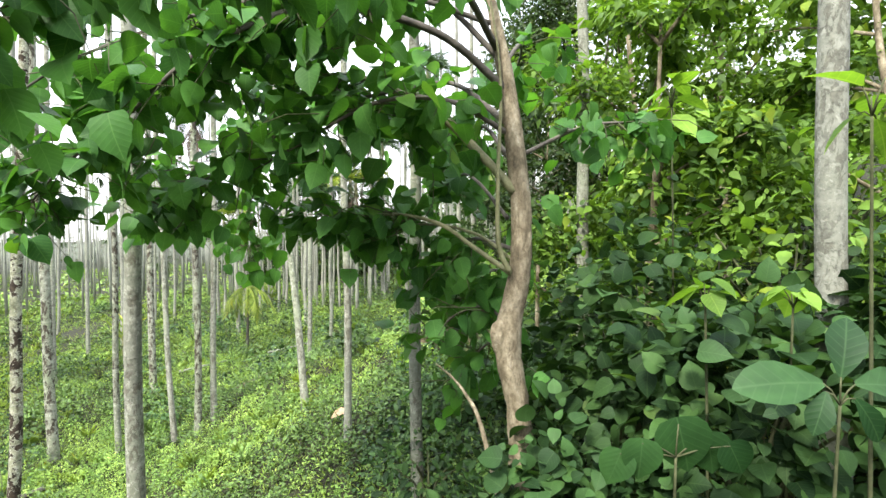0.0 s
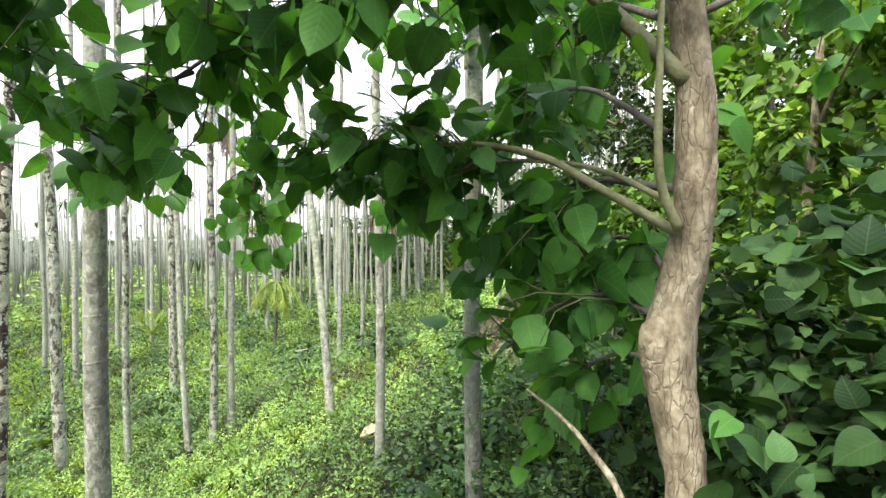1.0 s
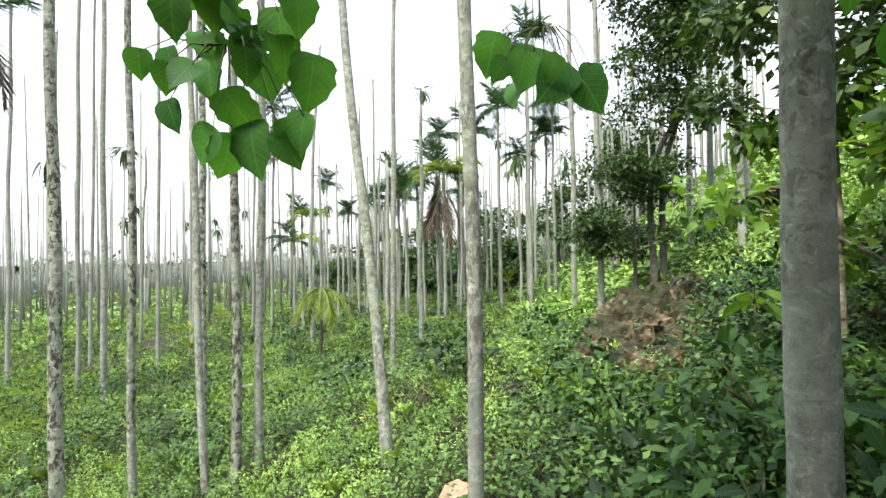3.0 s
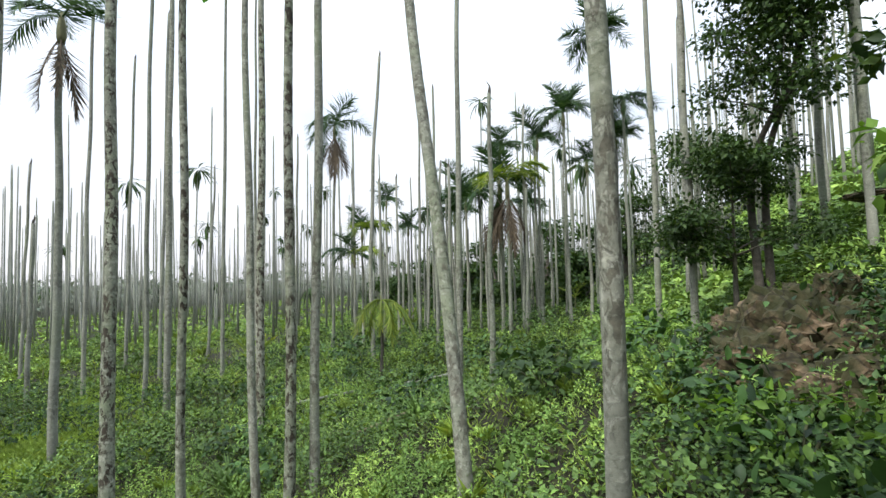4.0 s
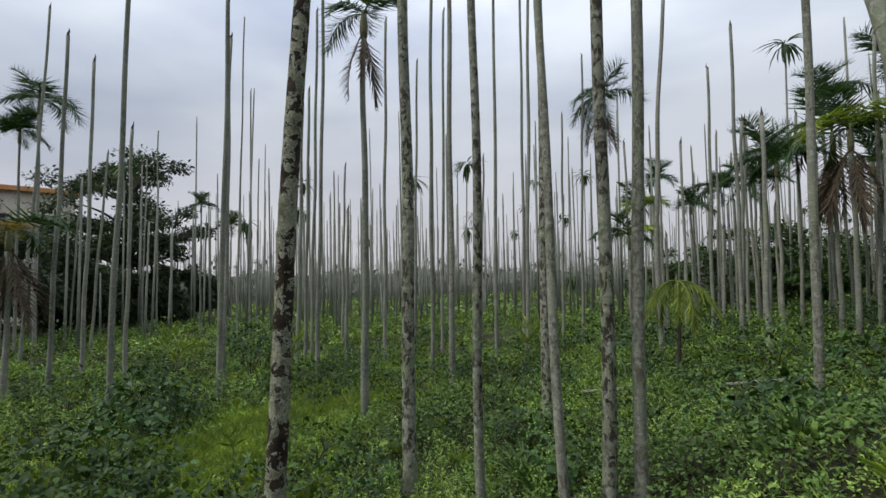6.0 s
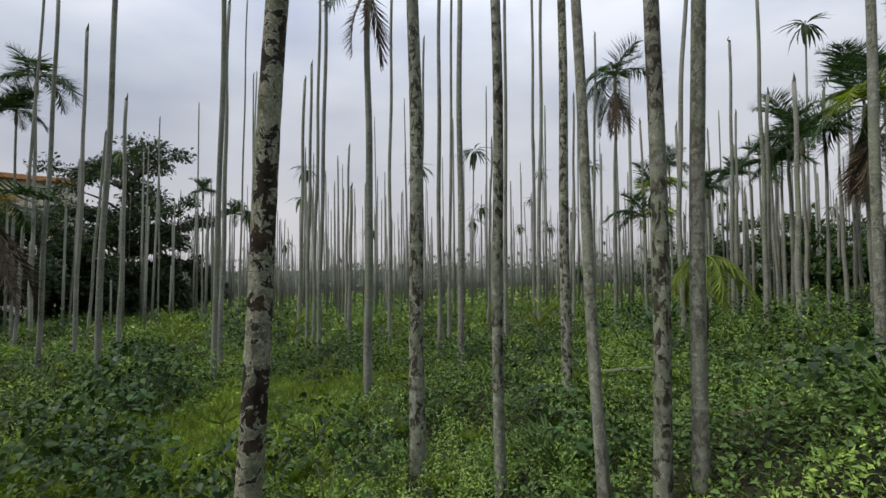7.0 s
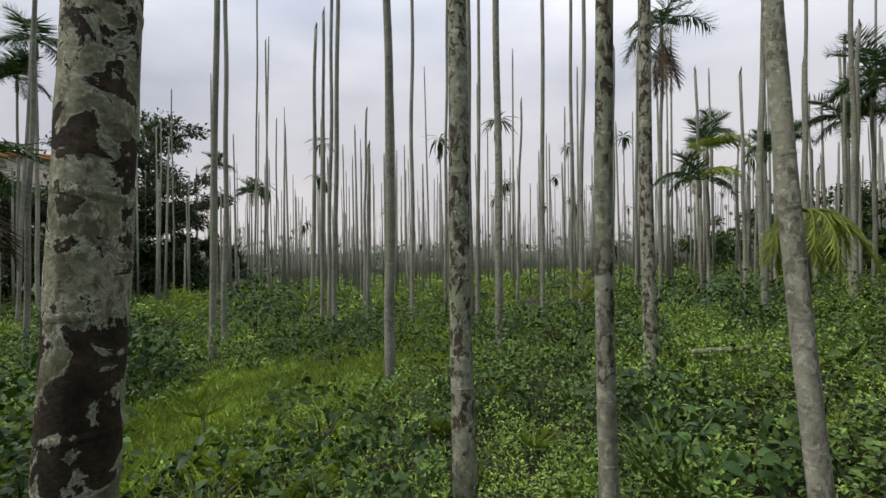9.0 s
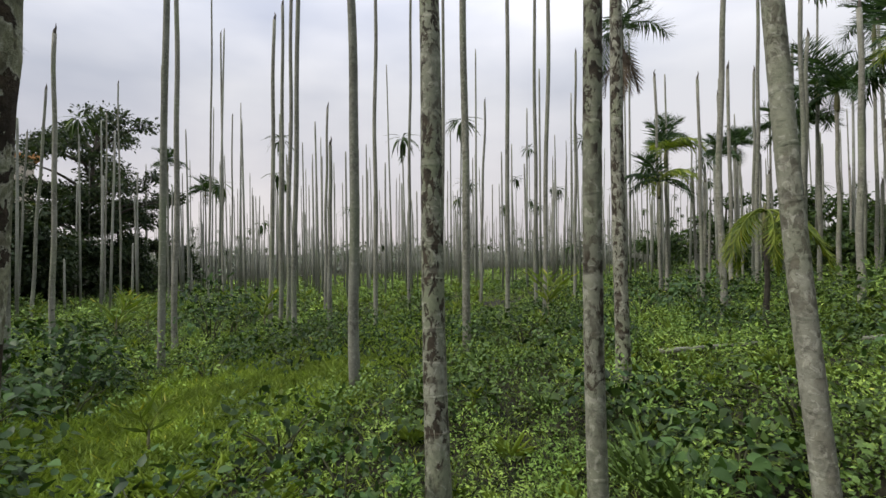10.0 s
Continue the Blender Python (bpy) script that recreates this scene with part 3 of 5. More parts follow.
# stems by the hillside
for x, y, h, lx, ly in (
    (0.24, 15.3, 11.0, 0.0, 0.0), (0.55, 13.5, 9.0, 0.0, 0.0), (-0.75, 20.5, 12.0, 0.01, 0.0), (-0.27, 27.5, 14.4, 0.01, 0.0), (2.96, 15.7, 3.5, 0.0, 0.0),
    (3.24, 15.1, 8.0, 0.0, 0.0), (3.75, 14.5, 9.5, -0.04, 0.0), (2.94, 12.9, 7.5, -0.008, 0.0), (1.5, 2.9, 7.0, -0.02, 0.0), (1.15, 5.7, 6.0, 0.0, 0.0),
):
    areca_trunk(x, y, h, lx, ly, 0.13)
grove_rng = np.random.default_rng(19)
for i in range(46):
    areca_trunk(grove_rng.uniform(-9.5, 0.0), grove_rng.uniform(19.0, 31.0), grove_rng.uniform(2.8, 7.5), grove_rng.normal() * 0.014, grove_rng.normal() * 0.014, 0.10, sides=8, step=0.5, label="bare grey areca palm trunk in the dense grove")
hill_rng = np.random.default_rng(14)
for i in range(34):
    x = hill_rng.uniform(1.2, 10.5)
    areca_trunk(x, 15.5 + hill_rng.uniform(0.4, 9.0) + 0.25 * x, hill_rng.uniform(3.2, 7.2), hill_rng.normal() * 0.012, 0.0, 0.10, sides=8, step=0.5, label="bare grey areca palm trunk on the hillside")


def far_stems():
    """The rest of the plantation: rows of bare stems, haze painted into their bark, joined; a few keep a small crown.
    """
    rng = np.random.default_rng(5)
    pieces, tufts = [], []
    for step, near, reach in ((2.05, 22.0, 62.0), (2.6, 62.0, 190.0)):
        for gx in np.arange(-190, 60, step):
            for gy in np.arange(-20, 200, step):
                x, y = gx + rng.normal() * 0.7, gy + rng.normal() * 0.7
                d = math.hypot(x + 3.5, y - 6.5)
                if d < near or d > reach or (y < 9 + 0.28 * (-x - 30) and x < -30) or y < 4 or (x > -6 and y < 20) or x > 16 or rng.random() < 0.30:
                    continue
                h = float(np.clip(rng.normal(8.0, 2.6), 2.5, 15.0))
                if d > 62:
                    h = float(np.clip(rng.normal(7.5, 2.2), 3.0, 13.0))
                lean = rng.normal(size=2) * 0.014
                z = float(ground_z(x, y))
                t = np.array([0.0, 0.5, 0.96, 1.0])
                p = np.stack([x + lean[0] * h * t, y + lean[1] * h * t, z - 0.2 + (h + 0.2) * t], 1)
                pieces.append(tube(p, 0.056 * np.array([1.1, 0.92, 0.74, 0.5]), 5))
                if rng.random() < 0.07:
                    tufts.append((*p[-1], rng.uniform(0.7, 1.2)))
    thing("far_areca_trunks", joined(*pieces), BARK_HAZED, "distant rows of bare areca trunks, haze painted into their grey", "palm trunks", kind="stuff")
    c = np.repeat(np.array(tufts), 30, axis=0)
    n = len(c)
    a = rng.uniform(0, 2 * np.pi, n)
    e = rng.uniform(-1.2, 0.9, n)
    along = np.stack([np.cos(a) * np.cos(e), np.sin(a) * np.cos(e), np.sin(e)], 1)
    g = scattered(PLUME, c[:, :3] + 0.1 * along, along, np.stack([-np.cos(a) * np.sin(e), -np.sin(a) * np.sin(e), np.cos(e)], 1), c[:, 3] * rng.uniform(0.7, 1.1, n))
    thing("far_palm_crowns", g, LEAF_DARK, "small ragged crowns of distant palms", "palm crowns", kind="stuff")


far_stems()


# ---- weeds on the ground ----
def path_is_clear(p, room=0.30):
    """Which of the points leave the walkway free: it runs down the bank below head height."""
    way = np.array([(-0.33, 0.65, 1.61), (-0.62, 2.10, 1.31), (-0.83, 2.71, 1.19), (-1.14, 3.52, 0.90), (-1.37, 4.00, 0.79), (-2.12, 4.59, 0.55)])
    best = np.full(len(p), 9.0)
    for a, b in zip(way[:-1], way[1:]):
        t = np.clip(((p - a) @ (b - a)) / ((b - a) @ (b - a)), 0, 1)
        best = np.minimum(best, np.linalg.norm(p - (a + t[:, None] * (b - a)), axis=1))
    return best > room


def dome_leaves(rng, x, y, wide, high, count, size, shape, lift=0.0):
    """Rounded cushions of leaves: count leaves on each dome, laid outwards like shingles."""
    k = np.repeat(np.arange(len(x)), count)
    n = len(k)
    q = unit(rng.normal(size=(n, 3)))
    q[:, 2] = np.abs(q[:, 2])
    skew = 1 + 0.25 * np.sin(3 * np.arctan2(q[:, 1], q[:, 0]) + 1.7 * k)
    spread = np.stack([wide[k] * skew, wide[k] * skew, high[k]], 1)
    p = np.stack([x[k], y[k], np.zeros(n)], 1) + q * spread * rng.uniform(0.72, 1.05, (n, 1))
    p[:, 2] += ground_z(p[:, 0], p[:, 1]) + lumps(p[:, 0], p[:, 1]) + lift
    along = unit(q * np.array([1, 1, 0.5]) + 0.45 * rng.normal(size=(n, 3)) + np.array([0, 0, 0.05]))
    up = unit(0.55 * q + np.array([0, 0, 0.7]) + 0.42 * rng.normal(size=(n, 3)))
    return scattered(shape, p, along, up, size[k] * (0.55 + 0.75 * rng.random(n) ** 1.5))


def grass_tufts(rng, x, y, tall, count):
    """Tufts of arching blades."""
    k = np.repeat(np.arange(len(x)), count)
    n = len(k)
    a = rng.uniform(0, 2 * np.pi, n)
    out = np.abs(rng.normal(0, 0.45, n))
    px, py = x[k] + 0.18 * tall[k] * np.cos(a) * rng.random(n), y[k] + 0.18 * tall[k] * np.sin(a) * rng.random(n)
    along = np.stack([out * np.cos(a), out * np.sin(a), np.ones(n)], 1)
    up = np.stack([-np.cos(a), -np.sin(a), out], 1)
    return scattered(TUFT_BLADE, np.stack([px, py, ground_z(px, py) + lumps(px, py)], 1), along, up, tall[k] * rng.uniform(0.55, 1.15, n))


def ground_cover():
    rng = np.random.default_rng(11)

    def spots(n, lo, hi):
        a = rng.uniform(-np.pi, np.pi, n) if hi < 8 else rng.uniform(-0.9, 2.35, n)
        r = np.sqrt(rng.uniform(lo * lo, hi * hi, n))
        return -3.2 - r * np.sin(a), 5.6 + r * np.cos(a)

    def field(x, y):
        """Where the weeds grow tall (high) or give way to grass (low)."""
        w = np.sin(0.9 * x + 0.5 * np.sin(0.7 * y)) + np.sin(1.1 * y - 0.4 * x + 1.0) + 0.7 * np.sin(2.3 * x + 1.9 * y) + 0.6 * np.sin(4.9 * x - 3.1 * y + 2.0) * np.sin(3.7 * y + 1.1 * x)
        lawn = np.exp(-(((x + 9.5) * 0.9 + (y - 7.2) * 0.35) / 1.1) ** 2)
        return w - 3.4 * lawn

    def kind(x, y):
        """Patches of one plant: broad dark leaves where it is high, small bright ones where it is low."""
        bank = 1.3 * ease(-3.4, -1.4, x) + 0.2 * ease(-7.0, -4.0, x)
        return bank + np.sin(1.3 * x + 1.2 * np.sin(0.9 * y + 2.0)) + np.sin(1.5 * y + 1.1 * np.sin(1.1 * x)) + rng.normal(0, 0.55, len(x))

    herbs, broad, under, blades = [], [], [], []
    # the low carpet: small leaves close to the soil, shade painted into the nearer ones, thin where grass takes over
    for n, lo, hi, s, tall, grass in ((70000, 0, 7, 0.062, 0.06, 40000), (40000, 7, 15, 0.105, 0.11, 40000), (45000, 15, 34, 0.17, 0.22, 25000), (40000, 34, 120, 0.45, 0.45, 12000)):
        x, y = spots(n, lo, hi)
        lush = field(x, y)
        z = ground_z(x, y) + lumps(x, y) + tall * rng.random(n) ** 0.7 * (0.6 + 0.3 * np.clip(lush, -1.0, 2.2))
        up = unit(np.stack([rng.normal(0, 0.35, n), rng.normal(0, 0.35, n), np.ones(n)], 1))
        a = rng.uniform(0, 2 * np.pi, n)
        along = np.stack([np.cos(a), np.sin(a), rng.normal(0.1, 0.35, n)], 1)
        keep = lush + rng.normal(0, 0.6, n) > -2.6
        size = s * (0.5 + 1.0 * rng.random(n) ** 2)
        narrow = rng.random(n) < 0.35 + 0.3 * np.sin(1.9 * x + 1.1) * np.sin(2.3 * y - 0.5)
        for pick, shape, grow in ((keep & ~narrow, HERB, 1.0), (keep & narrow, LANCE, 1.5)):
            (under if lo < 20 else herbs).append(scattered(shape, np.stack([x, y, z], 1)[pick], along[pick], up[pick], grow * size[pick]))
        x, y = spots(grass, lo, hi)
        z = ground_z(x, y) + lumps(x, y)
        a = rng.uniform(0, 2 * np.pi, grass)
        along = np.stack([0.8 * np.cos(a), 0.8 * np.sin(a), rng.uniform(0.4, 1.4, grass)], 1)
        up = np.stack([np.cos(a + 1.5), np.sin(a + 1.5), 0.2 * np.ones(grass)], 1)
        blades.append(scattered(BLADE, np.stack([x, y, z], 1), along, up, 1.3 * s * rng.uniform(0.5, 1.3, grass)))
    # cushions of weeds that grow into one another, shade-dark carpet and soil in the gaps
    for spacing, lo, hi, grow in ((0.19, 0.0, 4.2, 0.85), (0.27, 4.2, 8.5, 1.05), (0.46, 8.5, 17.0, 1.6), (0.95, 17.0, 38.0, 2.8)):
        g = np.arange(-hi, hi, spacing)
        x, y = (v.ravel() for v in np.meshgrid(g, g))
        x, y = x + rng.uniform(-0.5, 0.5, len(x)) * spacing, y + rng.uniform(-0.5, 0.5, len(y)) * spacing
        r = np.hypot(x, y)
        a = np.arctan2(-x, y)
        x, y = x - 3.2, y + 5.6
        lush = field(x, y)
        free = path_is_clear(np.stack([x, y, ground_z(x, y) + 0.35], 1), 0.6)
        ok = (r >= lo) & (r < hi) & ((a > -2.1) & (a < 2.4) | (r < 3)) & (lush > -2.4 + rng.normal(0, 0.4, len(x))) & (x < 0.6) & free & (rng.random(len(x)) < 0.78)
        x, y, lush = x[ok], y[ok], np.clip(lush[ok], -1, 2.4)
        what = kind(x, y) + (0.15 if lo == 0 else 0.0)
        m = len(x)
        wide = grow * rng.uniform(0.11, 0.21, m) * (1 + 0.12 * lush)
        high = grow ** 0.55 * rng.uniform(0.05, 0.26, m) * (1.5 + 0.6 * lush) + 0.03
        small, big = what < 0.95, what >= 0.95
        herbs.append(dome_leaves(rng, x[small], y[small], wide[small], high[small], 150 if lo == 0 else 110, grow * rng.uniform(0.026, 0.050, small.sum()), HERB))
        shape = BROAD if lo < 8 else HERB
        broad.append(dome_leaves(rng, x[big], y[big], 1.15 * wide[big], 1.4 * high[big], 76, grow * rng.uniform(0.030, 0.060, big.sum()), shape))
        tuft = (what < -0.2) & (rng.random(m) < 0.55)
        blades.append(grass_tufts(rng, x[tuft] + 0.3 * spacing, y[tuft], grow ** 0.6 * rng.uniform(0.10, 0.22, tuft.sum()), 34))
    # the lawn-like strip of short grass between the weeds
    n = 60000
    y = rng.uniform(4.5, 15.0, n)
    x = -9.5 - (y - 7.2) * 0.39 + rng.normal(0, 0.85, n)
    a = rng.uniform(0, 2 * np.pi, n)
    along = np.stack([0.8 * np.cos(a), 0.8 * np.sin(a), rng.uniform(0.3, 1.2, n)], 1)
    up = np.stack([np.cos(a + 1.5), np.sin(a + 1.5), 0.4 * np.ones(n)], 1)
    blades.append(scattered(BLADE, np.stack([x, y, ground_z(x, y) + lumps(x, y) + 0.02], 1), along, up, rng.uniform(0.09, 0.2, n)))
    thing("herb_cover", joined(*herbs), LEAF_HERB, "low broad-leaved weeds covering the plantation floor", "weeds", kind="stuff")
    thing("creeping_weeds", joined(*under), LEAF_SHADED, "low weed carpet, its leaves coloured dark for the shade under taller weeds", "weeds", kind="stuff")
    thing("broad_weeds", joined(*broad), LEAF_BROAD, "patches of dark green broad-leaved weeds on the plantation floor", "weeds", kind="stuff")
    thing("grass", joined(*blades), LEAF_GRASS, "bright green grass between the weeds", "grass", kind="stuff")


ground_cover()


# ---- living palms ----
def frond_geometry(length, rise, fall, leaflet, pairs, seed, hang=0.5, width=0.018, shape=LEAFLET, early=1.0):
    """A feather leaf that leaves its stem along +x: rise and fall are its angles at the stem and the tip."""
    rng = np.random.default_rng(seed)
    n = 14
    ang = np.radians(rise + (fall - rise) * np.linspace(0, 1, n) ** early)
    step = length / (n - 1)
    p = np.zeros((n, 3))
    for i in range(1, n):
        p[i] = p[i - 1] + step * np.array([math.cos(ang[i]), 0.015 * rng.normal(), math.sin(ang[i])])
    rib = tube(p, np.linspace(width, 0.004, n), 5)
    t = np.linspace(0.14, 0.99, pairs)
    i = np.clip((t * (n - 1)).astype(int), 0, n - 2)
    fr = t * (n - 1) - i
    at = p[i] * (1 - fr[:, None]) + p[i + 1] * fr[:, None]
    d = unit(p[i + 1] - p[i])
    out = []
    for side in (-1, 1):
        along = unit(0.16 * rng.normal(size=(pairs, 3)) + 0.75 * d + side * np.array([0, 1.0, 0]) * (1.0 - 0.55 * t)[:, None] + np.array([0, 0, -1.0]) * (hang * rng.uniform(0.5, 1.4, pairs))[:, None])
        size = leaflet * (0.55 + 0.9 * np.sin(np.pi * np.clip(t * 0.9 + 0.1, 0, 1))) * rng.uniform(0.85, 1.1, pairs) * 0.75
        out.append(scattered(shape, at, along, np.cross(along, d) * side + np.array([0, 0, 0.3]), size))
    return joined(rib, *out)


FRONDS = {
    "up": (frond_geometry(1.15, 82, 15, 0.50, 40, 1, 0.15), LEAF_PALM),
    "arch": (frond_geometry(1.3, 58, -50, 0.50, 42, 2, 0.55), LEAF_PALM),
    "droop": (frond_geometry(1.3, 28, -78, 0.46, 40, 3, 0.95), LEAF_PALM),
    "limp": (frond_geometry(1.6, 40, -88, 0.42, 40, 8, 1.3), LEAF_PALM),
    "dead": (frond_geometry(1.5, -55, -92, 0.40, 34, 4, 1.4), DRY),
    "yellow": (frond_geometry(1.5, 45, -60, 0.46, 40, 9, 0.9), LEAF_YELLOW),
    "young": (frond_geometry(1.35, 72, -60, 0.50, 40, 5, 0.7), LEAF_YOUNG),
    "weep": (frond_geometry(1.15, 62, -90, 0.30, 46, 7, 2.2, early=0.42), LEAF_YOUNG),
    "ground": (frond_geometry(0.5, 84, 30, 0.30, 3, 6, -0.1, 0.010, WIDE_LEAFLET), LEAF_YOUNG),
}
FRONDS = {k: array_mesh("frond_" + k, g[0], g[1], m) for k, (g, m) in FRONDS.items()}


def areca_palm(x, y, height, kinds, size=1.0, width=0.12, seed=0, label="areca palm with a sparse feathery crown on a slim trunk", lean=(0.0, 0.0), bark=BARK_GREY):
    """A living palm: kinds names its fronds one by one."""
    rng = np.random.default_rng(seed + 77)
    palm = empty("areca_palm", (x, y, float(ground_z(x, y))), label, "palm tree", "living palms of the plantation")
    part("trunk", trunk_geometry(height, lean, width, 10, 0.0, seed, 0.3), bark, palm)
    top = np.array([lean[0] * height, lean[1] * height, height])
    zs = np.linspace(-0.05, 0.55 * size, 6)
    shaft = np.stack([np.full(6, top[0]), np.full(6, top[1]), top[2] + zs], 1)
    part("crownshaft", tube(shaft, 0.5 * width * np.array([0.8, 1.05, 1.05, 0.9, 0.6, 0.2]), 8), TWIG, palm, "smooth green crownshaft")
    for i, kind in enumerate(kinds):
        f = new("frond", FRONDS[kind])
        f.parent = palm
        f.location = (top[0], top[1], top[2] + (0.05 if kind == "dead" else 0.42 * size))
        f.rotation_euler = (rng.normal() * 0.12, rng.normal() * 0.12, i * 2.4 + rng.normal() * 0.25)
        s = size * rng.uniform(0.8, 1.12)
        f.scale = (s, s, s)
        if kind == "dead":
            tagged(f, "dry brown hanging frond")
    return palm


FULL = ("up", "arch", "droop", "up", "arch", "arch", "droop", "up", "arch", "droop", "arch", "up")
THIN = ("up", "arch", "droop", "arch", "up", "droop", "arch", "up")
for i, (x, y, h, s) in enumerate((
    (-4.7, 26.4, 7.4, 1.3), (-5.3, 21.6, 4.5, 1.05), (-2.6, 20.8, 6.0, 1.0), (-1.7, 20.9, 6.7, 1.0), (-1.0, 21.1, 5.0, 0.85), (0.0, 21.6, 5.6, 0.85),
    (-5.75, 22.4, 5.0, 1.1), (-9.86, 32.7, 6.0, 1.1), (-8.7, 24.8, 4.4, 0.8), (-28.6, 6.8, 8.6, 1.1), (-32.9, 15.4, 7.2, 0.9),
    (-45.7, 22.4, 7.8, 1.3), (-3.3, 23.5, 4.2, 1.1), (-6.6, 25.0, 4.6, 1.1), (-13.1, 33.2, 7.3, 1.2),
)):
    areca_palm(x, y, h, FULL if i % 2 else THIN, s, 0.12, i)
areca_palm(0.14, 20.2, 6.3, ("arch", "droop", "droop", "arch", "droop", "droop", "arch", "droop", "arch"), 1.05, 0.12, 31)
areca_palm(-0.70, 18.6, 8.0, FULL, 1.05, 0.13, 32)
areca_palm(-3.44, 19.2, 4.3, ("young", "young", "up", "young", "arch", "young", "droop", "young") + ("dead",) * 6, 1.15, 0.13, 33, "low areca palm with yellow-green fronds and a skirt of dry ones")
areca_palm(-11.05, 22.06, 8.6, ("up", "limp", "limp", "arch", "limp", "droop", "limp", "limp", "up", "droop") + ("dead",) * 7, 1.3, 0.14, 34, "areca palm with drooping fronds and hanging dead ones", (0.008, 0.03))
areca_palm(-9.15, 20.9, 4.0, ("young", "up", "young", "arch", "droop", "young", "arch", "up"), 0.95, 0.11, 35)
areca_palm(-9.0, 19.9, 3.0, ("young", "arch", "up", "young", "arch", "droop", "young"), 0.95, 0.10, 36, "young areca palm with light green arching fronds")
areca_palm(-3.9, 20.6, 4.6, ("arch", "droop", "up", "limp", "droop", "arch") + ("dead",) * 8, 1.25, 0.13, 41, "areca palm with a long brown skirt of dead fronds")
areca_palm(-16.6, 5.7, 3.3, ("yellow", "droop", "yellow", "arch", "yellow", "limp") + ("dead",) * 7, 1.1, 0.13, 40, "dying areca palm with yellowed fronds and a brown dead skirt")
areca_palm(-27.5, 7.3, 9.6, ("arch", "droop", "up", "droop", "arch", "droop", "arch", "droop"), 1.5, 0.15, 37)
areca_palm(-9.09, 9.70, 6.5, ("droop", "arch", "droop", "up", "droop", "dead", "dead", "dead"), 0.85, 0.13, 38, "areca palm with ragged crown and dry sheaths hanging down the trunk")
areca_palm(-5.59, 14.08, 1.25, ("weep",) * 8, 1.0, 0.085, 39, "young palm with long drooping yellow-green fronds on a dark stem", bark=BARK_DARK)


# ---- seedlings and weed clumps between the trunks ----
def seedling(x, y, size, seed):
    rng = np.random.default_rng(seed)
    ob = empty("palm_seedling", (x, y, float(ground_z(x, y))), "small areca seedling with a few upright fronds", "seedling", "areca seedlings")
    part("stem", tube([(0, 0, -0.05), (0.01, 0, 0.2 * size), (0, 0.01, 0.45 * size)], [0.025 * size, 0.02 * size, 0.012 * size], 6), TWIG, ob)
    for i in range(4):
        f = new("frond", FRONDS["ground"])
        f.parent = ob
        f.location, f.rotation_euler = (0, 0, 0.3 * size), (rng.normal() * 0.2, rng.normal() * 0.2, i * 1.25 + rng.normal() * 0.3)
        f.scale = (size, size, size)
    return ob


rng = np.random.default_rng(21)
for i, (x, y, s) in enumerate((
    (-18.2, 10.1, 1.1), (-14.2, 24.1, 1.0), (-8.0, 17.5, 0.9), (-9.3, 15.2, 0.9), (-12.2, 15.0, 0.8), (-10.7, 19.5, 1.0), (-16.5, 18.5, 1.0), (-20.5, 16.0, 1.1),
    (-21.0, 12.0, 1.0), (-24.0, 11.0, 1.2), (-7.6, 5.7, 0.55), (-7.2, 19.0, 0.9), (-13.0, 20.0, 0.9), (-8.7, 13.2, 0.7), (-6.9, 9.3, 0.5), (-17.0, 22.0, 1.2),
    (-19.5, 20.0, 1.0), (-25.0, 15.0, 1.2), (-11.5, 26.0, 1.2), (-15.0, 15.2, 0.9), (-8.4, 10.4, 0.5), (-22.5, 8.6, 1.0),
)):
    seedling(x, y, s, i)


seedling(-8.75, 7.35, 0.7, 90)


def blade_tuft(x, y, tall, count, seed):
    """One tuft of broad arching grass blades, each a mesh of its own."""
    rng = np.random.default_rng(seed)
    ob = empty("grass_tuft", (x, y, float(ground_z(x, y))), "tall dark green grass tuft with arching blades", "grass", "grass tufts")
    blade = array_mesh("blade", *leaf_shape([(0.014, 0.0), (0.030, 0.3), (0.026, 0.65), (0.0, 1.0)], 0.5, 0.55), LEAF_BROAD)
    for i in range(count):
        a, out = rng.uniform(0, 2 * math.pi), abs(rng.normal(0, 0.5))
        y_axis = Vector((out * math.cos(a), out * math.sin(a), 1)).normalized()
        x_axis = y_axis.cross(Vector((-math.cos(a), -math.sin(a), out))).normalized()
        m = Matrix((x_axis, y_axis, x_axis.cross(y_axis))).transposed().to_4x4() @ Matrix.Scale(tall * rng.uniform(0.6, 1.15), 4)
        m.translation = (0.07 * math.cos(a) * rng.random(), 0.07 * math.sin(a) * rng.random(), -0.01)
        b = new("blade", blade)
        b.parent = ob
        b.matrix_basis = m


for i, (x, y, tall) in enumerate(((-5.22, 8.78, 0.42), (-5.45, 8.95, 0.36), (-5.02, 8.62, 0.34), (-7.9, 9.6, 0.34), (-6.6, 9.9, 0.30), (-3.0, 8.9, 0.32), (-8.4, 11.2, 0.4), (-2.6, 6.3, 0.26))):
    blade_tuft(x, y, tall, 46, 700 + i)


for i in range(12):
    a, d = rng.uniform(-0.25, 1.75), rng.uniform(9.0, 30.0)
    seedling(-3.2 - d * math.sin(a), 5.6 + d * math.cos(a), rng.uniform(0.8, 1.7), 50 + i)


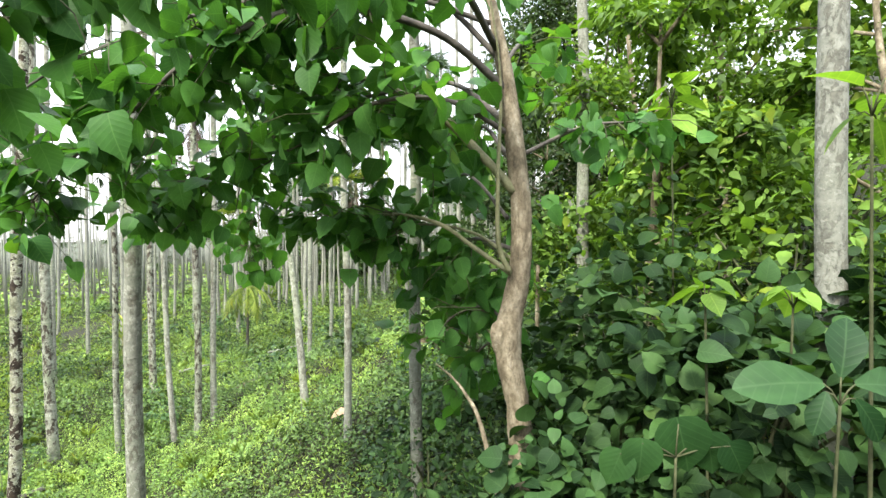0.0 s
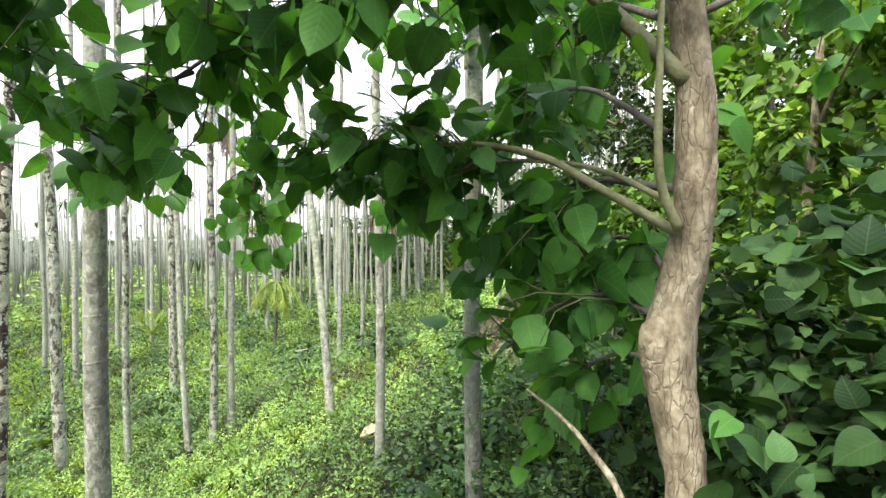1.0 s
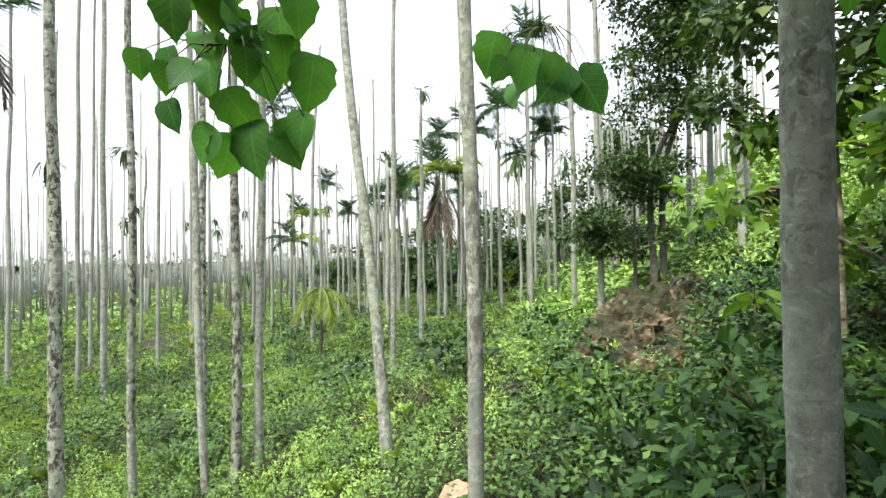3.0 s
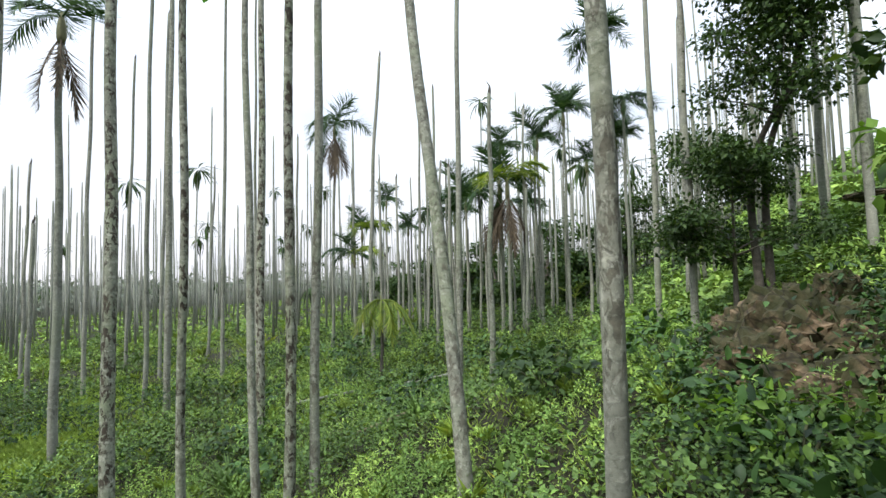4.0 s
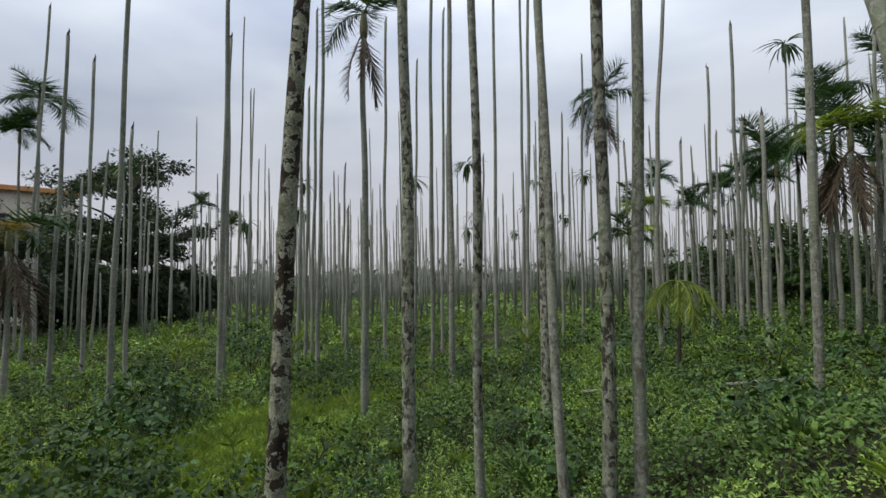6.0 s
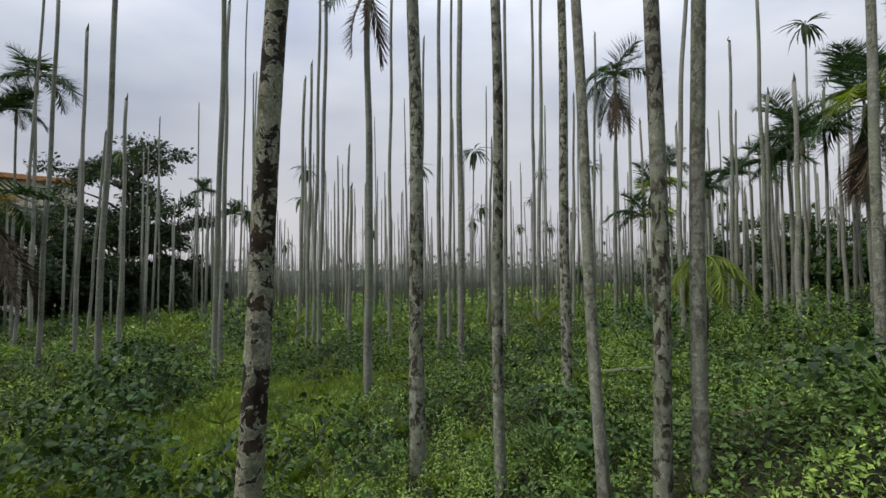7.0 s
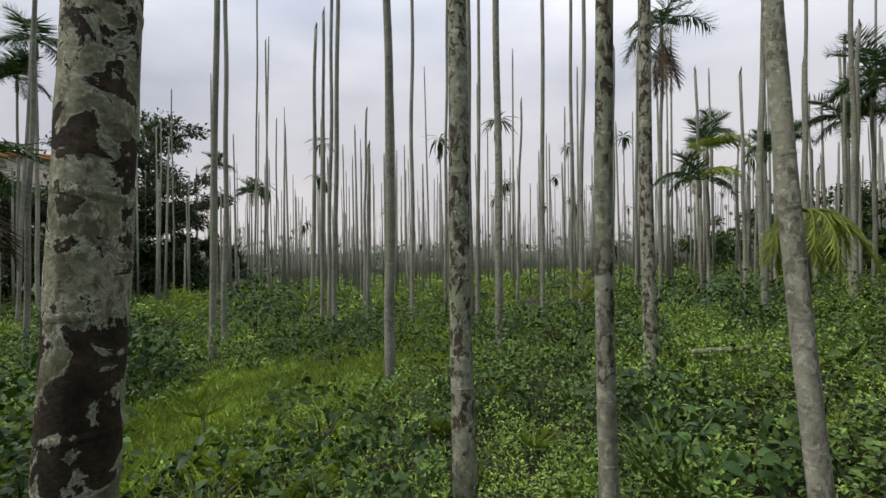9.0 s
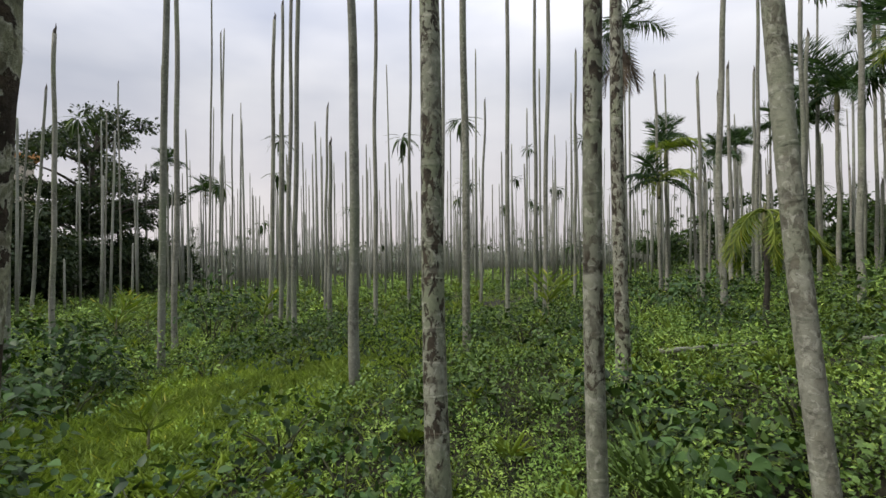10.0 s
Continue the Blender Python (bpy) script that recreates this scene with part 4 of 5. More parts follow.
def leaf_ball(centre, radii, n, size, seed, droop=0.35, shell=0.55, low=-0.3):
    """Places, directions and sizes of leaves in the outer part of a lumpy crown."""
    rng = np.random.default_rng(seed)
    d = unit(rng.normal(size=(4 * n, 3)))
    d = d[d[:, 2] > low][:n]
    n = len(d)
    lump = 1 + 0.22 * np.sin(4.1 * d[:, 0] + seed) * np.sin(3.7 * d[:, 1] + 2 * seed) + 0.12 * np.sin(7 * d[:, 2] + 5 * d[:, 0])
    p = np.asarray(centre) + d * np.asarray(radii) * (rng.uniform(shell, 1.0, n) * lump)[:, None]
    side = rng.normal(size=(n, 3))
    along = unit(d + 0.7 * side + np.array([0, 0, -droop]))
    up = unit(0.55 * d + np.array([0, 0, 0.8]) + 0.35 * rng.normal(size=(n, 3)))
    return p, along, up, size * (0.4 + rng.random(n) ** 1.7)


def shrub(name, x, y, height, radius, n, size, material, template, seed, label, category="shrub", group="", single=None, count=0, squash=1.0):
    """A bush: forked stems and leaves; with count, its outer leaves are objects of their own."""
    z = float(ground_z(x, y))
    ob = empty(name, (x, y, z), label, category, group)
    rng = np.random.default_rng(seed)
    stems = []
    for i in range(6):
        a = i * 1.05 + rng.normal() * 0.3
        tip = np.array([math.cos(a) * radius * 0.55, math.sin(a) * radius * 0.55, height * rng.uniform(0.5, 0.75)])
        stems.append(tube(curve_points([(0.02 * math.cos(a), 0.02 * math.sin(a), -0.1), tip * np.array([0.35, 0.35, 0.55]), tip], 4), np.linspace(0.014, 0.004, 9) * (0.6 + height * 0.6), 5))
    for g in stems:
        part("stem", g, FINE_TWIG, ob)
    p, along, up, s = leaf_ball((0, 0, height * 0.5), (radius, radius * squash, height * 0.55), n, size, seed)
    p[:, 2] = np.maximum(p[:, 2], 0.02)
    if count:
        order = np.argsort(-(p[:, 2] + 0.4 * np.linalg.norm(p[:, :2], axis=1)))
        first, rest = order[:count], order[count:]
        loose_leaves(ob, p[first], along[first], up[first], s[first], single, template)
        p, along, up, s = p[rest], along[rest], up[rest], s[rest]
    tagged(part("foliage", scattered(template, p, along, up, s), material, ob, place=template[0]), kind="stuff")
    return ob


LOOSE = {}


def loose_leaves(parent, places, along, up, sizes, material, template, name="leaf"):
    """Leaves that can be told apart, each an object on a shared mesh."""
    key = (id(template), material.name)
    if key not in LOOSE:
        LOOSE[key] = array_mesh("leaf", template[0], template[1], material, True, template[0])
    y = unit(np.asarray(along, float))
    x = unit(np.cross(y, up))
    z = np.cross(x, y)
    for i in range(len(places)):
        m = Matrix.Identity(4)
        for r in range(3):
            m[r][0], m[r][1], m[r][2], m[r][3] = x[i][r] * sizes[i], y[i][r] * sizes[i], z[i][r] * sizes[i], places[i][r]
        leaf = new(name, LOOSE[key])
        leaf.parent = parent
        leaf.matrix_basis = m


WEED = "dark leafy weed clump growing in the plantation grass"
for i, (x, y, h, r, n) in enumerate((
    (-14.6, 10.2, 1.5, 0.8, 500), (-10.8, 9.9, 0.55, 0.75, 420), (-10.0, 6.3, 0.75, 0.8, 450), (-9.3, 5.5, 0.7, 0.7, 400), (-8.3, 16.7, 0.9, 1.1, 500),
    (-1.72, 8.2, 0.42, 0.38, 360), (-11.6, 7.1, 1.0, 0.85, 800), (-8.7, 6.2, 0.55, 0.6, 520), (-6.9, 16.0, 0.8, 0.9, 420), (-7.3, 9.3, 0.35, 0.55, 300), (-4.9, 9.1, 0.3, 0.5, 260), (-5.6, 9.7, 0.35, 0.6, 300),
    (-3.1, 9.4, 0.4, 0.5, 260), (-9.0, 12.6, 0.6, 0.7, 320), (-7.0, 11.6, 0.5, 0.7, 320), (-15.6, 11.0, 1.1, 0.9, 420), (-17.5, 12.5, 1.0, 1.0, 400),
    (-12.6, 10.6, 0.6, 0.8, 360), (-11.3, 7.4, 0.6, 0.6, 300), (-4.2, 14.6, 0.8, 0.9, 380), (-2.8, 13.2, 0.7, 0.7, 320), (-10.3, 13.4, 0.6, 0.7, 320),
)):
    shrub("weed_clump", x, y, h, r, n, 0.10 if h > 0.6 else 0.085, (LEAF_HILL, LEAF_DARK)[i % 2], ROUND if math.hypot(x + 3.2, y - 5.6) < 7 else BROAD, 100 + i, WEED, "weed", "weed clumps of the plantation")


for i in range(112):
    a, d = rng.uniform(-0.3, 1.9), 3.2 + 23.0 * rng.random() ** 1.25
    h = rng.uniform(0.28, 0.62) * (1 + d / 45)
    x, y = -3.2 - d * math.sin(a), 5.6 + d * math.cos(a)
    if d > 4.5 or x < -4.6:
        shrub("weed_clump", x, y, h, h * rng.uniform(0.9, 1.4), 240, 0.055 + 0.003 * d, (LEAF_HILL, LEAF_DARK)[i % 2], ROUND if d < 6 else HERB, 400 + i, WEED, "weed", "weed clumps of the plantation")


# ---- the broad-leaved tree over the path ----
def path_tree():
    x0, y0 = 0.0, 3.07
    base = np.array([x0, y0, float(ground_z(x0, y0))])
    root = base + np.array([0.0, -0.08, 0.0])
    tree = empty("broadleaf_tree", tuple(root), "small broad-leaved tree with flaky tan bark beside the path", "tree")
    rel = lambda pts: np.asarray(pts, float) - base
    spine = curve_points(rel([(0.07, 3.07, -0.25), (0.06, 3.07, 0.45), (0.04, 3.07, 0.80), (-0.01, 3.06, 1.12), (0.05, 3.07, 1.42), (0.06, 3.07, 1.75), (0.02, 3.07, 2.15), (-0.03, 3.08, 2.5), (-0.12, 3.10, 2.95)]), 7)
    z = spine[:, 2] + base[2]
    r = np.interp(z, [-0.3, 0.4, 0.8, 1.05, 1.14, 1.24, 1.45, 1.9, 2.4, 2.95], [0.080, 0.062, 0.054, 0.062, 0.068, 0.055, 0.051, 0.047, 0.037, 0.014])
    part("trunk", tube(spine, r, 22, 3, 0.05), BARK_TREE, tree, "flaky tan bark trunk with a swollen knot")
    knot = tube(curve_points(rel([(0.0, 3.055, 1.02), (-0.035, 3.045, 1.10), (-0.055, 3.035, 1.16), (-0.045, 3.03, 1.22)]), 4), [0.030, 0.040, 0.046, 0.048, 0.047, 0.046, 0.044, 0.042, 0.040, 0.036, 0.030, 0.022, 0.012], 14, 5, 0.07)
    part("knot", knot, BARK_TREE, tree)
    limbs = {
        "lower": ([(0.03, 3.05, 1.42), (-0.16, 3.16, 1.56), (-0.33, 3.28, 1.68), (-0.58, 3.42, 1.74), (-0.85, 3.55, 1.72), (-1.15, 3.68, 1.72)], 0.014),
        "second": ([(0.03, 3.06, 1.49), (-0.13, 3.25, 1.62), (-0.36, 3.42, 1.68), (-0.70, 3.66, 1.68), (-1.0, 3.95, 1.74)], 0.010),
        "upper": ([(0.03, 3.05, 1.82), (-0.14, 3.10, 2.02), (-0.34, 3.18, 2.22), (-0.75, 3.35, 2.46), (-1.2, 3.62, 2.50), (-1.55, 4.08, 2.35), (-1.76, 4.48, 2.0), (-1.81, 4.60, 1.62)], 0.024),
        "left": ([(0.0, 3.07, 2.30), (-0.35, 2.92, 2.52), (-0.85, 2.82, 2.58), (-1.35, 2.88, 2.42), (-1.75, 3.0, 2.18), (-2.10, 3.10, 1.98), (-2.40, 3.20, 1.76)], 0.020),
        "back": ([(0.0, 3.08, 2.15), (-0.25, 3.6, 2.50), (-0.6, 4.2, 2.62), (-1.05, 4.7, 2.5)], 0.018),
        "front": ([(-0.05, 3.07, 2.5), (-0.30, 2.62, 2.62), (-0.80, 2.25, 2.60), (-1.35, 2.05, 2.38), (-1.75, 2.15, 2.05)], 0.018),
        "low": ([(0.03, 3.10, 1.18), (-0.10, 3.32, 1.24), (-0.25, 3.52, 1.16), (-0.38, 3.72, 0.98)], 0.012),
        "lowest": ([(0.03, 3.10, 1.05), (-0.04, 3.35, 1.05), (-0.14, 3.55, 0.92), (-0.26, 3.62, 0.72)], 0.010),
        "mid": ([(0.03, 3.10, 1.55), (-0.16, 3.38, 1.60), (-0.34, 3.70, 1.48), (-0.48, 4.00, 1.22)], 0.012),
        "inner": ([(0.03, 3.12, 1.30), (0.02, 3.45, 1.42), (-0.10, 3.80, 1.36), (-0.18, 4.10, 1.15)], 0.011),
        "crown": ([(-0.03, 3.08, 2.45), (-0.35, 3.10, 2.75), (-0.80, 3.15, 2.85), (-1.3, 3.25, 2.72), (-1.8, 3.4, 2.4)], 0.016),
        "screen": ([(-0.55, 3.25, 2.36), (-0.85, 3.32, 2.30), (-1.20, 3.34, 2.14), (-1.55, 3.36, 1.94), (-1.95, 3.42, 1.80)], 0.012),
        "over": ([(0.0, 3.07, 2.1), (-0.28, 2.95, 2.22), (-0.62, 2.98, 2.22), (-1.02, 3.12, 2.05), (-1.40, 3.35, 1.92)], 0.015),
        "hanging": ([(-0.6, 4.2, 2.62), (-0.85, 4.6, 2.35), (-0.97, 4.86, 2.0), (-0.98, 4.92, 1.68)], 0.008),
        "high": ([(-0.08, 3.08, 2.62), (-0.45, 3.0, 2.70), (-0.95, 2.95, 2.70), (-1.5, 2.95, 2.58), (-2.05, 3.0, 2.40), (-2.55, 3.1, 2.15)], 0.014),
        "tip": ([(-1.45, 3.36, 1.98), (-1.75, 3.55, 1.98), (-2.0, 3.80, 1.90), (-2.2, 4.0, 1.80)], 0.008),
        "rear": ([(0.0, 3.10, 2.00), (-0.06, 3.50, 2.22), (-0.12, 3.95, 2.30), (-0.20, 4.45, 2.20)], 0.013),
        "top": ([(-0.03, 3.08, 2.40), (0.10, 3.35, 2.62), (0.16, 3.70, 2.66), (0.10, 4.10, 2.52)], 0.012),
        "veil": ([(0.0, 3.10, 1.70), (-0.12, 3.45, 1.92), (-0.20, 3.85, 2.00), (-0.30, 4.30, 1.92)], 0.011),
        "side": ([(0.07, 3.07, 2.0), (0.40, 3.15, 2.15), (0.75, 3.3, 2.2)], 0.011),
        "shoot": ([(0.0, 3.02, 1.44), (-0.055, 3.0, 1.58), (-0.055, 3.0, 1.9), (-0.04, 3.02, 2.35), (-0.1, 3.0, 2.8)], 0.014),
    }
    rng = np.random.default_rng(8)
    P, A, U, S, twigs = [], [], [], [], []
    for name, (pts, thick) in limbs.items():
        run = curve_points(rel(pts), 7)
        part("branch", tube(run, np.linspace(thick, 0.004, len(run)), 8, 4, 0.02), TWIG if name in ("shoot", "upper", "lower", "second") else BARK_DARK, tree)
        if name in ("shoot", "hanging"):
            continue
        length = np.linalg.norm(np.diff(run, axis=0), axis=1).sum()
        first = 0.24 if name in ("upper", "left", "front", "back", "crown", "over", "high") else 0.42
        if name in ("low", "lowest", "mid", "inner", "hanging"):
            first = 0.2
        for _ in range(int((24 if name in ("low", "lowest", "mid", "inner", "lower", "second") else 14 if name in ("rear", "veil", "top", "back") else 20 if name in ("screen", "high") else 29) * length)):
            t = rng.uniform(first, 1.0) * (len(run) - 1)
            i = min(int(t), len(run) - 2)
            o = run[i] + (t - i) * (run[i + 1] - run[i])
            d = unit(rng.normal(size=3) * np.array([1, 1, 0.55]) + np.array([-0.25, 0.1, 0.10 if name in ("lower", "second", "over") else -0.28]))
            end = name == "upper" and t > 0.72 * (len(run) - 1)
            reach = rng.uniform(0.05, 0.14) if end else rng.uniform(0.14, 0.42)
            tip = o + d * reach + np.array([0, 0, -0.10 * reach])
            bow = rng.normal(size=3) * 0.12 * reach
            twigs.append(tube([o, o + d * reach * 0.35 + bow, o + d * reach * 0.7 + bow * 0.8, tip], [0.0035, 0.003, 0.0022, 0.0014], 4))
            for k in range(rng.integers(3, 6)):
                f = rng.uniform(0.25, 1.0)
                P.append(o + (tip - o) * f + rng.normal(size=3) * 0.035)
                a = unit(d * 0.6 + rng.normal(size=3) * 0.6 + np.array([0, 0, -0.55]))
                A.append(a)
                U.append(unit(np.array([0, 0, 1.0]) + 0.55 * rng.normal(size=3)))
                S.append(rng.uniform(0.05, 0.074) if end else rng.uniform(0.075, 0.125 if name in ("low", "lowest", "mid", "inner") else 0.09 if name == "side" else 0.125))
    # the leaf clusters at the two hanging branch ends: middle, spread, leaves
    for mid, wide, count in (((-1.81, 4.60, 1.44), (0.24, 0.08, 0.17), 17), ((-1.78, 4.54, 1.68), (0.20, 0.10, 0.15), 13), ((-0.97, 4.90, 1.55), (0.16, 0.07, 0.13), 11)):
        for k in range(count):
            f = (k + 0.5) / count * 2 - 1
            o = np.array(mid) + np.array([f * wide[0], rng.uniform(-1, 1) * wide[1], (0.45 - abs(f)) * -0.5 * wide[2] + rng.uniform(-0.7, 0.7) * wide[2]])
            stem = np.array([mid[0] + 0.3 * f * wide[0], mid[1], mid[2] + 0.12])
            twigs.append(tube(rel([stem, 0.5 * (stem + o) + (0, 0, 0.03), o]), [0.003, 0.0024, 0.0016], 4))
            P.append(o - base)
            A.append(unit(np.array([0.45 * rng.normal(), 0.35 * rng.normal(), -1.0])))
            U.append(unit(np.array([0.6 * rng.normal() + 0.2, -1.0, 0.5 + 0.5 * rng.normal()])))
            S.append(rng.uniform(0.07, 0.145))
    P, A, U, S = (np.array(v) for v in (P, A, U, S))
    small = S < 0.0745
    ok = np.where(small, path_is_clear(P + base, 0.24), path_is_clear(P + base, 0.36) & path_is_clear(P + base + A * S[:, None], 0.36))
    at = P + base
    ok &= ~((at[:, 0] < -0.30) & (at[:, 1] < 3.7) & (at[:, 2] < 1.10))
    P, A, U, S = P[ok], A[ok], U[ok], S[ok]
    tagged(part("twig_mass", joined(*[g for g in twigs if path_is_clear(g[0] + base, 0.2).all()]), FINE_TWIG, tree), kind="stuff")
    near = np.argsort(P[:, 2] + 0.3 * P[:, 1] - 2.0 * (P[:, 1] > 1.2))[:300]
    loose_leaves(tree, P[near[::2]], A[near[::2]], U[near[::2]], S[near[::2]], LEAF_TREE, HEART)
    loose_leaves(tree, P[near[1::2]], A[near[1::2]], U[near[1::2]], S[near[1::2]], LEAF_TREE, LOBED)
    rest = np.setdiff1d(np.arange(len(P)), near)
    for k, h in enumerate((HEART, LOBED)):
        q = rest[k::2]
        tagged(part("foliage", scattered(h, P[q], A[q], U[q], S[q]), LEAF_TREE_MANY, tree, place=h[0]), kind="stuff")
    stick = tube(curve_points([(-0.35, 3.20, 0.95), (-0.27, 3.09, 0.91), (-0.21, 2.98, 0.86), (-0.15, 2.86, 0.76), (-0.06, 2.74, 0.35), (0.0, 2.70, -0.2)], 5), np.linspace(0.004, 0.014, 26), 8, 9, 0.08)
    thing("dead_stick", stick, BARK_TREE, "bare pale broken stick leaning at the tree's foot", "stick")


path_tree()

# ---- shrubs of the bank ----
BANK = "dense green shrub with heart-shaped leaves on the bank"
shrub("bank_shrub", 1.12, 2.90, 1.15, 0.80, 1700, 0.088, LEAF_BUSH_MANY, HEART, 201, BANK, group="bank shrubs", single=LEAF_BUSH, count=220)
shrub("bank_shrub", 0.80, 3.55, 1.65, 0.60, 1300, 0.080, LEAF_BUSH_MANY, HEART, 202, BANK, group="bank shrubs", single=LEAF_BUSH, count=160)
shrub("bank_shrub", 0.46, 2.80, 0.70, 0.34, 400, 0.080, LEAF_BUSH_MANY, HEART, 203, BANK, group="bank shrubs", single=LEAF_BUSH, count=120)
shrub("bank_shrub", -0.05, 3.30, 0.55, 0.40, 380, 0.065, LEAF_BUSH_MANY, OVAL, 204, "low small-leaved shrub round the tree's foot", group="bank shrubs")
shrub("bank_shrub", -0.42, 4.15, 0.65, 0.45, 420, 0.065, LEAF_BUSH_MANY, OVAL, 205, "low small-leaved shrub below the tree", group="bank shrubs")
shrub("bank_shrub", 0.12, 2.78, 1.0, 0.27, 460, 0.078, LEAF_BUSH_MANY, HEART, 206, "leafy shrub hiding the foot of the tan tree", group="bank shrubs", single=LEAF_BUSH, count=90)
# dark shrubs added in place of the deep shade low on the bank
for i, (x, y, h, r) in enumerate(((-0.15, 5.35, 0.5, 0.42), (0.15, 5.9, 0.6, 0.5), (0.35, 5.2, 0.6, 0.5))):
    shrub("bank_shrub", x, y, h, r, 420, 0.085, LEAF_BUSH_MANY, OVAL, 210 + i, "leafy shrub added low on the bank to stand in for shade", group="bank shrubs")
for i, (x, y, h, r, n, s) in enumerate((
    (2.05, 2.6, 1.2, 0.7, 420, 0.13), (1.85, 3.7, 1.5, 0.75, 520, 0.12), (1.2, 4.3, 1.5, 0.7, 480, 0.10), (2.4, 4.4, 1.5, 0.9, 560, 0.10), (0.45, 4.5, 0.9, 0.55, 380, 0.09),
    (2.9, 3.2, 1.5, 0.9, 480, 0.12), (3.4, 5.2, 1.4, 1.0, 560, 0.11), (0.6, 6.0, 0.35, 0.5, 380, 0.07), (1.4, 7.0, 0.35, 0.6, 420, 0.075), (2.4, 8.4, 0.4, 0.8, 420, 0.09),
    (-0.45, 6.6, 0.35, 0.45, 340, 0.065), (3.4, 10.5, 0.5, 0.9, 420, 0.10), (-0.9, 10.8, 0.7, 0.45, 360, 0.08), (-0.25, 12.0, 1.0, 0.5, 420, 0.09),
)):
    shrub("hillside_shrub", x, y, h, r, int(1.5 * n), 0.8 * s, LEAF_BUSH_MANY if i in (0, 4) else LEAF_SAPLING, HEART if i in (0, 4) else OVAL, 220 + i, "bright green leafy shrub on the hillside", group="hillside shrubs")


def leafy_plant(name, x, y, leaves, material, template, label, seed):
    """A single-stemmed plant: leaves are (place, way, upper side, length), joined to the stem by stalks."""
    base = np.array([x, y, float(ground_z(x, y))])
    ob = empty(name, tuple(base), label, "plant", "plants of the bank")
    places = np.array([v[0] for v in leaves]) - base
    heart = places.mean(axis=0)
    crown = heart + (0, 0, -0.05)
    part("stem", tube(curve_points([(0, 0, -0.1), 0.5 * crown + (0.02, 0.02, 0), crown], 5), np.linspace(0.008, 0.004, 11), 7, seed, 0.03), FINE_TWIG, ob)
    for p in places:
        part("stalk", tube([crown, 0.5 * (crown + p) + (0, 0, 0.01), p], [0.003, 0.0025, 0.002], 5), FINE_TWIG, ob)
    loose_leaves(ob, places, np.array([v[1] for v in leaves], float), np.array([v[2] for v in leaves], float), np.array([v[3] for v in leaves]), material, template)
    return ob


def whorl(centre, count, length, seed, fall=-0.25):
    """Long leaves that spread from one point all round."""
    rng = np.random.default_rng(seed)
    out = []
    for i in range(count):
        a = i * 2.4 + rng.normal() * 0.2
        d = np.array([math.cos(a), math.sin(a), fall + 0.35 * rng.normal()])
        out.append((np.array(centre) + 0.03 * d + (0, 0, 0.012 * i), d, (0.3 * rng.normal(), 0.3 * rng.normal(), 1.0), length * rng.uniform(0.7, 1.15)))
    return out


FACING = (-0.2, -0.7, 0.7)
leafy_plant("large_leaved_plant", 0.80, 2.10, [((0.72, 1.98, 1.20), (-1, -0.1, 0.12), FACING, 0.23), ((0.76, 1.97, 1.22), (0.25, 0.1, 0.9), FACING, 0.17), ((0.80, 1.97, 1.20), (1, -0.1, 0.05), FACING, 0.19), ((0.72, 1.97, 1.18), (-0.5, -0.4, -0.7), FACING, 0.12), ((0.80, 1.97, 1.16), (0.5, -0.3, -0.8), FACING, 0.13)], LEAF_BIG, BIG_OVAL, "tall weed with very large dull green leaves", 1)
leafy_plant("large_leaved_plant", 0.42, 2.30, [((0.28, 2.12, 0.98), (-0.1, -0.1, -1), (-0.2, -1, 0.3), 0.12), ((0.40, 2.14, 1.03), (0.25, -0.1, -1), (-0.2, -1, 0.3), 0.17), ((0.50, 2.16, 0.98), (0.2, -0.1, -1), (-0.2, -1, 0.3), 0.13), ((0.56, 2.14, 0.96), (0.5, -0.1, -1), (-0.2, -1, 0.2), 0.11), ((0.22, 2.14, 0.94), (-0.4, -0.1, -1), (-0.2, -1, 0.2), 0.11)], LEAF_BIG, HEART, "weed with large round hanging leaves", 2)
leafy_plant("bright_shoot", 1.05, 2.20, whorl((0.93, 2.08, 1.98), 6, 0.18, 3), LEAF_BRIGHT, OVAL, "tall shoot with fresh yellow-green leaves", 3)
leafy_plant("bright_shoot", 1.02, 3.50, whorl((0.99, 3.44, 2.40), 9, 0.19, 4) + whorl((0.99, 3.44, 2.28), 7, 0.20, 5), LEAF_BRIGHT, OVAL, "tall shoot with fresh yellow-green leaves", 4)
leafy_plant("bright_shoot", 0.68, 2.50, whorl((0.61, 2.38, 1.40), 6, 0.11, 6, -0.5), LEAF_BRIGHT, HEART, "shoot with pale green heart-shaped leaves", 5)
leafy_plant("bright_shoot", 1.00, 2.55, whorl((0.95, 2.42, 1.38), 6, 0.10, 7, -0.4), LEAF_BRIGHT, HEART, "shoot with pale green heart-shaped leaves", 6)
leafy_plant("bright_shoot", 0.20, 6.20, whorl((0.15, 6.10, 0.72), 8, 0.18, 8), LEAF_BRIGHT, OVAL, "shoot with fresh yellow-green leaves on the hillside", 7)


